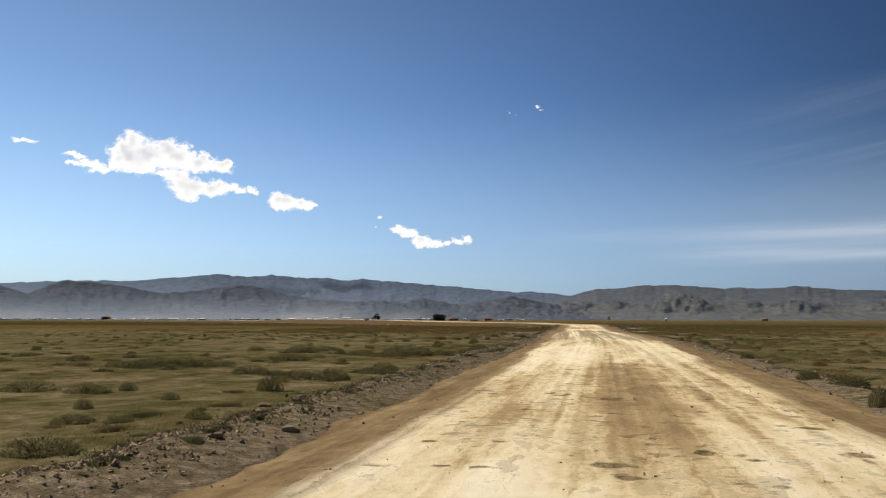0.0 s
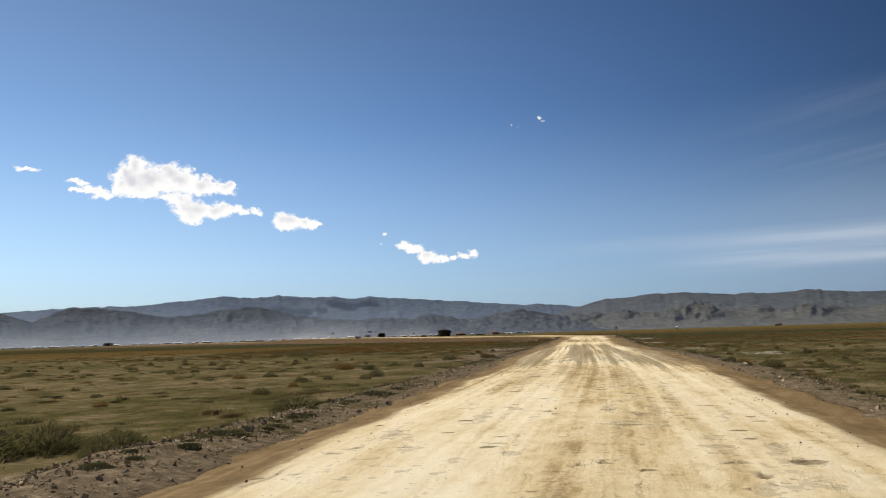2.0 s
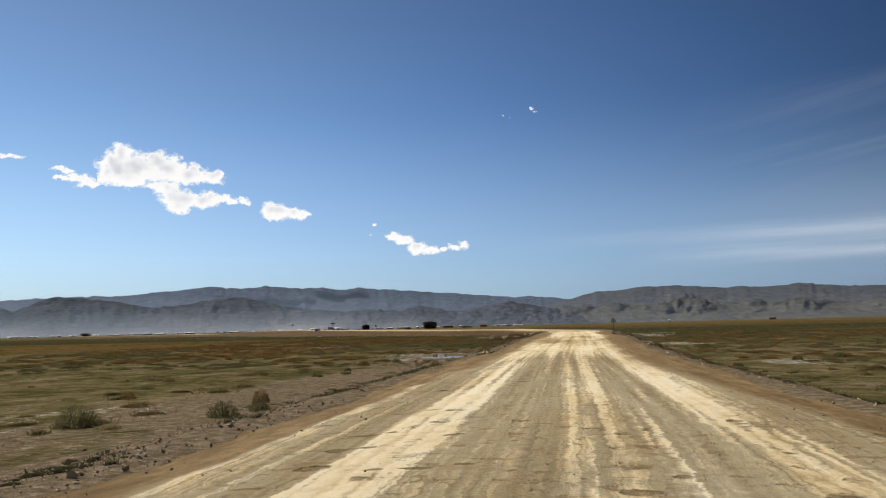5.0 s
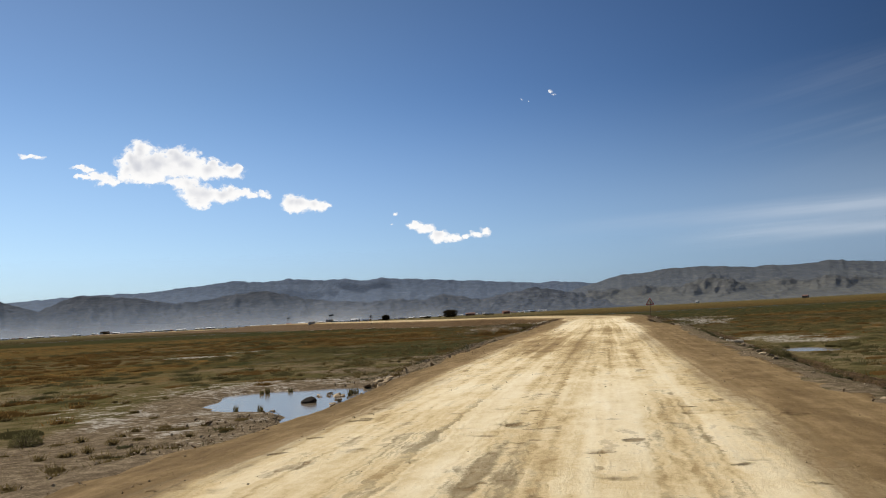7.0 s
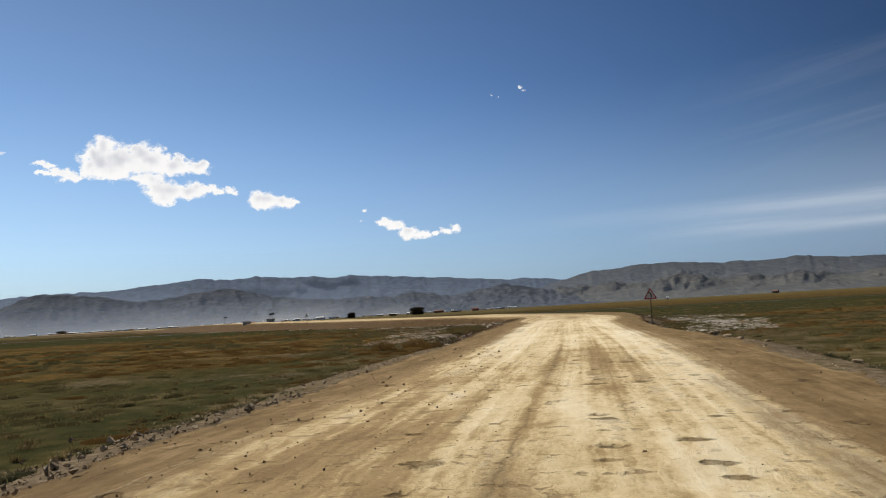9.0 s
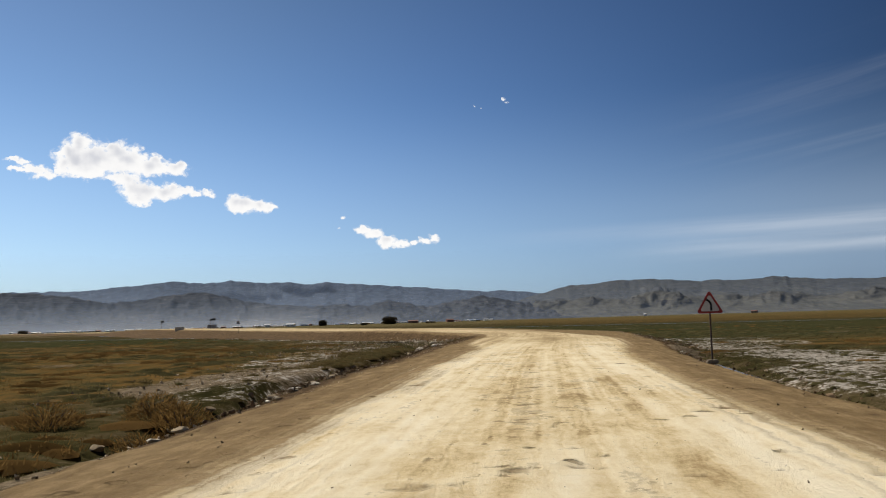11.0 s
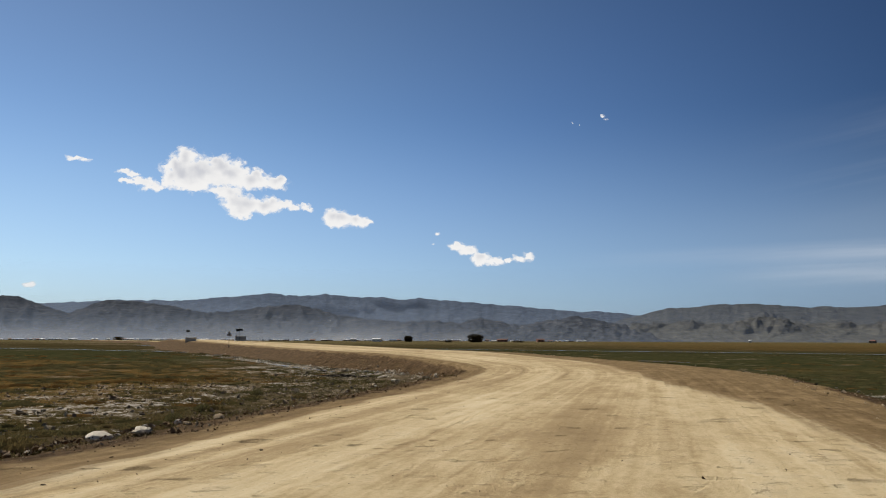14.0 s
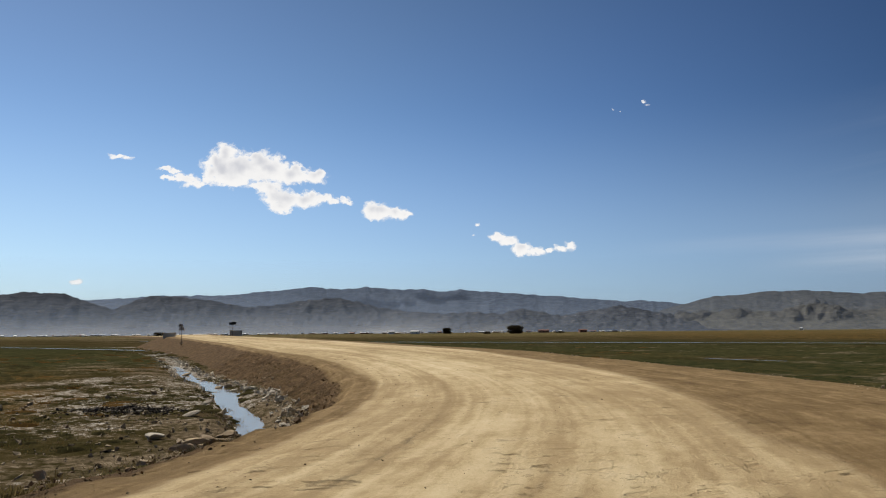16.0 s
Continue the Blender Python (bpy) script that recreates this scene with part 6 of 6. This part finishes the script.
blades("verge_tufts", tp[sel, 0], tp[sel, 1], tz[sel], rng.uniform(0.05, 0.13, sel.sum()), rng.uniform(0.12, 0.36, sel.sum()), 70, rng, WEED_LEAF, "grey-green weeds among the stones of the verge", 0.008, 1.1, dome=0.7)

# ---- the road sign and what stands by the bridge ----
RED = plain_material("red_paint", (0.33, 0.035, 0.03), 0.5, 0.15, 20)
WHITE = plain_material("grey_white_paint", (0.60, 0.58, 0.56), 0.6, 0.08, 12)
BLACK = plain_material("black_paint", (0.012, 0.012, 0.012), 0.5, 0.2, 20)
STEEL = plain_material("dark_rusty_steel", (0.075, 0.05, 0.04), 0.6, 0.3, 15, 0.4)
FOOT = plain_material("stained_concrete", (0.26, 0.21, 0.15), 0.95, 0.25, 9)
CONCRETE = plain_material("pale_concrete", (0.56, 0.53, 0.48), 0.9, 0.15, 6)


def triangle_plate(bm, side, y, thick, corner=0.06, hole=0.0):
    """An upright triangle with rounded corners, facing -y, its base at z 0."""
    def outline(size, lift):
        h = size * math.sqrt(3) / 2
        pts = []
        for (cx, cz), start in (((-size / 2, 0), 150), ((0, h), 30), ((size / 2, 0), -90)):
            inward = Vector((0, h / 3)) - Vector((cx, cz))
            mid = Vector((cx, cz)) + inward.normalized() * corner * 2
            for k in range(5):
                ang = radians({150: 270, 30: 150, -90: 30}[start] - k * 30)
                pts.append((mid.x + corner * math.cos(ang), mid.y + corner * math.sin(ang) + lift))
        return pts
    outer = outline(side, 0.0)
    rings = [[bm.verts.new((x, yy, z)) for x, z in outer] for yy in (y, y + thick)]
    if hole:
        lift = (side - hole) * math.sqrt(3) / 6
        inner = outline(hole, lift)
        rings += [[bm.verts.new((x, yy, z)) for x, z in inner] for yy in (y, y + thick)]
        m = len(outer)
        for k in range(m):
            j = (k + 1) % m
            bm.faces.new((rings[0][k], rings[0][j], rings[2][j], rings[2][k]))
            bm.faces.new((rings[1][j], rings[1][k], rings[3][k], rings[3][j]))
            bm.faces.new((rings[0][j], rings[0][k], rings[1][k], rings[1][j]))
            bm.faces.new((rings[2][k], rings[2][j], rings[3][j], rings[3][k]))
    else:
        m = len(outer)
        bm.faces.new(rings[0])
        bm.faces.new(rings[1][::-1])
        for k in range(m):
            j = (k + 1) % m
            bm.faces.new((rings[0][j], rings[0][k], rings[1][k], rings[1][j]))
    bmesh.ops.recalc_face_normals(bm, faces=bm.faces)


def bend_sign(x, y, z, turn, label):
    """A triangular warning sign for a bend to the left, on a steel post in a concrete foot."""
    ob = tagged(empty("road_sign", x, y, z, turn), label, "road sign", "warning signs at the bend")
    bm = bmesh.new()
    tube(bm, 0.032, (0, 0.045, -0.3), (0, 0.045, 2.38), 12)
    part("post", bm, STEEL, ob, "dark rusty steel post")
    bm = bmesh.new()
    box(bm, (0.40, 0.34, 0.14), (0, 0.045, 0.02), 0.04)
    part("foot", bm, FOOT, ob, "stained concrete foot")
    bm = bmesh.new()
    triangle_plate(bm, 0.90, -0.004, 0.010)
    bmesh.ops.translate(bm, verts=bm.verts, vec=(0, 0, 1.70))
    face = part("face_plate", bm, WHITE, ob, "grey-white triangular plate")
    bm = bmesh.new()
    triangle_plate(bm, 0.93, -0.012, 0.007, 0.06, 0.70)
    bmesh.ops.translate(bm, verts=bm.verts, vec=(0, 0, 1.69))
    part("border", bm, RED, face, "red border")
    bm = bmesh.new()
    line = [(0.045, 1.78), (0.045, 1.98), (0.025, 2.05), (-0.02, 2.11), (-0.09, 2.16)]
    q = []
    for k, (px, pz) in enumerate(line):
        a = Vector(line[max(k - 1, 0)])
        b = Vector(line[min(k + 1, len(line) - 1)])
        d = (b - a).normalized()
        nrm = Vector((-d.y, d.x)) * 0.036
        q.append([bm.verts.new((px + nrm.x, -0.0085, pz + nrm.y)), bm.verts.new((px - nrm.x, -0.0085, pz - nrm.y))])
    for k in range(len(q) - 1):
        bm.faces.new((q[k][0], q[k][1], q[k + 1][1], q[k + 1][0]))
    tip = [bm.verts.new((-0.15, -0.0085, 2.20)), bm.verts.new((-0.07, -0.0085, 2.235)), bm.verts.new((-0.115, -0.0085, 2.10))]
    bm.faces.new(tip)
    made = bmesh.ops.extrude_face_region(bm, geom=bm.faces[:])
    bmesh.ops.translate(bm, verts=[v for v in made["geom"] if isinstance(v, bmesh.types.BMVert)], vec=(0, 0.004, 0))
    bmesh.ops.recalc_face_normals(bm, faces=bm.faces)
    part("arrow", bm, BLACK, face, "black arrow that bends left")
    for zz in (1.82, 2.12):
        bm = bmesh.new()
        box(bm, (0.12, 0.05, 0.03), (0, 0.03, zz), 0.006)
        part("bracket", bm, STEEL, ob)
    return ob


bend_sign(3.95, 202.15, -0.20, 0.0, "red-edged triangular bend warning sign on a dark post")
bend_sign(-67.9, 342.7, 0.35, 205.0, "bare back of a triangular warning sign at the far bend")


def parapet(x, y, z, length, high, turn, label):
    ob = tagged(empty("bridge_parapet", x, y, z, turn), label, "parapet", "parapets of the bridge")
    bm = bmesh.new()
    box(bm, (length, 0.35, high), (0, 0, high / 2 - 0.1), 0.03)
    part("wall", bm, CONCRETE, ob)
    bm = bmesh.new()
    box(bm, (length + 0.1, 0.45, 0.12), (0, 0, high - 0.06), 0.02)
    part("coping", bm, CONCRETE, ob, "pale coping")
    for k in (-1, 1):
        bm = bmesh.new()
        box(bm, (0.3, 0.5, high + 0.2), (k * (length / 2 - 0.2), 0, high / 2), 0.03)
        part("pillar", bm, CONCRETE, ob)
    return ob


parapet(-108.5, 425.0, 0.95, 2.8, 1.4, 32, "grey concrete parapet at the end of the far bridge")
parapet(-103.5, 391.5, 0.75, 2.4, 1.1, 32, "brown-grey concrete parapet at the end of the far bridge")


def marker(x, y, z, high, label):
    ob = tagged(empty("marker_post", x, y, z, 30), label, "marker post", "marker posts at the bridge")
    bm = bmesh.new()
    tube(bm, 0.05, (0, 0, -0.4), (0, 0, high), 8)
    part("post", bm, STEEL, ob)
    bm = bmesh.new()
    box(bm, (1.0, 0.05, 0.55), (0.3, -0.07, high - 0.25), 0.02)
    part("panel", bm, BLACK, ob, "dark panel")
    return ob


marker(-105.0, 417.5, 0.8, 3.4, "dark square panel on a thin post at the bridge")
marker(-106.3, 418.6, 0.8, 3.3, "dark square panel on a thin post at the bridge")
marker(-128.0, 431.0, 0.8, 3.2, "dark square panel on a thin post at the bridge")

# ---- trees and houses on the far plain ----
PLAIN_Z = -1.0


def far_tree(az, reach, wide, high, seed, label):
    a = radians(az)
    x, y = HILLS_FROM[0] - math.sin(a) * reach, HILLS_FROM[1] + math.cos(a) * reach
    ob = tagged(empty("tree", x, y, PLAIN_Z), label, "tree", "trees on the far plain")
    rng = np.random.default_rng(seed)
    bm = bmesh.new()
    tube(bm, high * 0.06, (0, 0, -0.3), (0, 0, high * 0.55), 8, high * 0.03)
    for k in range(6):
        t = k * 1.05 + rng.uniform(-0.3, 0.3)
        tube(bm, high * 0.03, (0, 0, high * 0.25), (wide * 0.32 * math.cos(t), wide * 0.32 * math.sin(t), high * 0.65), 6, high * 0.01)
    part("trunk", bm, WOOD, ob)
    k = 2600
    u, v = rng.uniform(0, 6.28, k), rng.uniform(-1, 1, k)
    r = rng.random(k) ** 0.4
    lumps = 0.78 + 0.44 * fractal(u * 1.4 + 3, v * 2.0 + 3, seed)
    blocky = np.stack([np.cos(u), np.sin(u)], -1)
    blocky = np.sign(blocky) * np.abs(blocky) ** 0.7
    c = np.concatenate([blocky * (1 - np.abs(v) ** 3.5)[:, None] ** 0.5, np.sign(v)[:, None] * np.abs(v)[:, None] ** 0.8], 1) * (r * lumps)[:, None] * np.array((wide / 2, wide / 2, high * 0.52)) + np.array((0, 0, high * 0.44))
    d1, d2 = rng.normal(0, 1, (k, 3)), rng.normal(0, 1, (k, 3))
    size = high * 0.055
    d1 = d1 / np.linalg.norm(d1, axis=1, keepdims=True) * size
    d2 = d2 / np.linalg.norm(d2, axis=1, keepdims=True) * size
    pts = np.stack([c - d1, c + d2, c + d1, c - d2], 1).reshape(-1, 3)
    thing("crown", soup("crown", pts, np.arange(len(pts)).reshape(-1, 4)), TREE_LEAF, parent=ob)
    return ob


far_tree(11.0, 1118, 17.5, 10.5, 1, "dark broad tree standing alone on the plain")
far_tree(15.35, 1352, 11.5, 9.0, 2, "smaller dark round tree on the plain")
far_tree(33.2, 1800, 17, 7.5, 3, "dark domed tree beside the far houses")
far_tree(12.6, 1050, 9, 3.0, 4, "low dark thicket on the plain")
far_tree(8.4, 1150, 14, 2.6, 5, "low dark thicket on the plain")

WALLS = [plain_material("whitewashed_wall", (0.82, 0.80, 0.77), 0.9, 0.1, 0.4), plain_material("mud_wall", (0.26, 0.19, 0.14), 0.9, 0.2, 0.4), plain_material("brick_wall", (0.28, 0.13, 0.09), 0.9, 0.2, 0.4)]
ROOFS = [plain_material("tin_roof", (0.72, 0.72, 0.72), 0.5, 0.15, 0.3), plain_material("rust_roof", (0.22, 0.10, 0.07), 0.7, 0.2, 0.3), plain_material("blue_roof", (0.16, 0.22, 0.32), 0.6, 0.15, 0.3)]
GLASS = plain_material("dark_window", (0.03, 0.035, 0.04), 0.2, 0.1, 3)


def house(az, reach, length, deep, high, wall, roof, label):
    a = radians(az)
    ob = tagged(empty("house", HILLS_FROM[0] - math.sin(a) * reach, HILLS_FROM[1] + math.cos(a) * reach, PLAIN_Z, az + dice.uniform(-25, 25)), label, "house", "houses of the far settlement")
    bm = bmesh.new()
    box(bm, (length, deep, high), (0, 0, high / 2 - 0.1))
    part("wall", bm, wall, ob)
    bm = bmesh.new()
    rise = high * 0.35
    v = [bm.verts.new(p) for p in ((-length / 2 - 0.3, -deep / 2 - 0.4, high - 0.15), (length / 2 + 0.3, -deep / 2 - 0.4, high - 0.15), (length / 2 + 0.3, deep / 2 + 0.4, high - 0.15), (-length / 2 - 0.3, deep / 2 + 0.4, high - 0.15), (-length / 2 - 0.3, 0, high + rise), (length / 2 + 0.3, 0, high + rise))]
    for f in ((0, 1, 5, 4), (2, 3, 4, 5), (0, 4, 3), (1, 2, 5), (3, 2, 1, 0)):
        bm.faces.new([v[k] for k in f])
    part("roof", bm, roof, ob)
    for k in range(max(2, int(length / 6))):
        bm = bmesh.new()
        box(bm, (1.6, 0.12, 1.3), (-length / 2 + (k + 0.5) * length / max(2, int(length / 6)), -deep / 2 - 0.02, high * 0.5))
        part("window", bm, GLASS, ob)
    return ob


for k in range(150):
    az = dice.uniform(4.5, 50)
    w = dice.choice((0, 0, 0, 1, 2))
    r = dice.choice((0, 0, 1, 2))
    house(az, dice.uniform(1850, 2450), 5 + 13 * dice.random() ** 2, dice.uniform(5, 8), dice.uniform(2.2, 3.3), WALLS[w], ROOFS[r],
          ("low whitewashed", "low mud-brown", "low red-brick")[w] + " house with a " + ("tin", "rust-red", "blue")[r] + " roof on the plain")
for az, reach, length, w in ((-11.8, 1700, 10, 1), (7.2, 1500, 12, 2), (9.6, 1600, 18, 2), (-5.3, 2000, 5, 0), (17.4, 1450, 14, 0), (18.9, 1500, 9, 0)):
    house(az, reach, length, 7, 4.0, WALLS[w], ROOFS[1 if w else 0], "small lone building on the far plain")

# ---- dust plumes, and sheets that imitate haze ----
DUST = veil_material("drifting_dust", (0.54, 0.555, 0.58), 0.8, 0.012, (1, 1, 1.6))
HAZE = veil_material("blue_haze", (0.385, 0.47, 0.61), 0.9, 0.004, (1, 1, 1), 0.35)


def dust_cloud(az, reach, wide, high, amount, seed, label):
    """A soft heap of dust, thin at its rim."""
    a = radians(az)
    u, v = np.meshgrid(np.linspace(-1, 1, 60), np.linspace(0, 1, 30))
    bulge = np.sqrt(np.clip(1 - u ** 2, 0, 1))
    d = step(0.0, 0.75, 1 - np.abs(u)) * (1 - v) ** 1.3 * (0.25 + 1.3 * fractal(u * 2.2 + v * 0.8, v * 2.0, seed, 4)) * step(0, 0.04, v)
    R = reach - bulge * wide * 0.18
    side = u * wide / 2 + v * high * 0.5
    x = HILLS_FROM[0] - math.sin(a) * R + math.cos(a) * side
    y = HILLS_FROM[1] + math.cos(a) * R + math.sin(a) * side
    return thing("dust_cloud", sheet("dust_cloud", np.stack([x, y, PLAIN_Z - 0.5 + v * high], -1), {"thick": np.clip(d, 0, 1) * amount}), DUST, label, "dust", "dust over the plain", kind="stuff")


dust_cloud(23.5, 2480, 690, 62, 0.50, 1, "tall plume of pale dust over the plain")
dust_cloud(19.0, 2480, 400, 50, 0.50, 2, "plume of pale dust over the plain")
dust_cloud(13.5, 2450, 250, 38, 0.5, 3, "low plume of pale dust behind the tree")
dust_cloud(33.0, 2500, 820, 60, 0.4, 4, "broad low dust over the plain")
dust_cloud(43.0, 2500, 760, 52, 0.35, 5, "broad low dust over the plain")
# two upright tinted sheets, added to imitate the air's haze
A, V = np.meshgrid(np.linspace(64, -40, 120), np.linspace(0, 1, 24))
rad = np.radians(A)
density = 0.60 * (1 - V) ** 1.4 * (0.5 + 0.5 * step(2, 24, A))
thing("haze_band", sheet("haze_band", np.stack([HILLS_FROM[0] - np.sin(rad) * 2560, HILLS_FROM[1] + np.cos(rad) * 2560, -2 + V * 130], -1), {"thick": density}), HAZE, "pale see-through sheet that imitates low haze before the hills", "haze", kind="structure")
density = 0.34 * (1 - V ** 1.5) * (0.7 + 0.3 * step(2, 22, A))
thing("haze_sheet", sheet("haze_sheet", np.stack([HILLS_FROM[0] - np.sin(rad) * 3450, HILLS_FROM[1] + np.cos(rad) * 3450, -2 + V * 290], -1), {"thick": density}), HAZE, "blue see-through sheet that imitates haze before the far range", "haze", kind="structure")
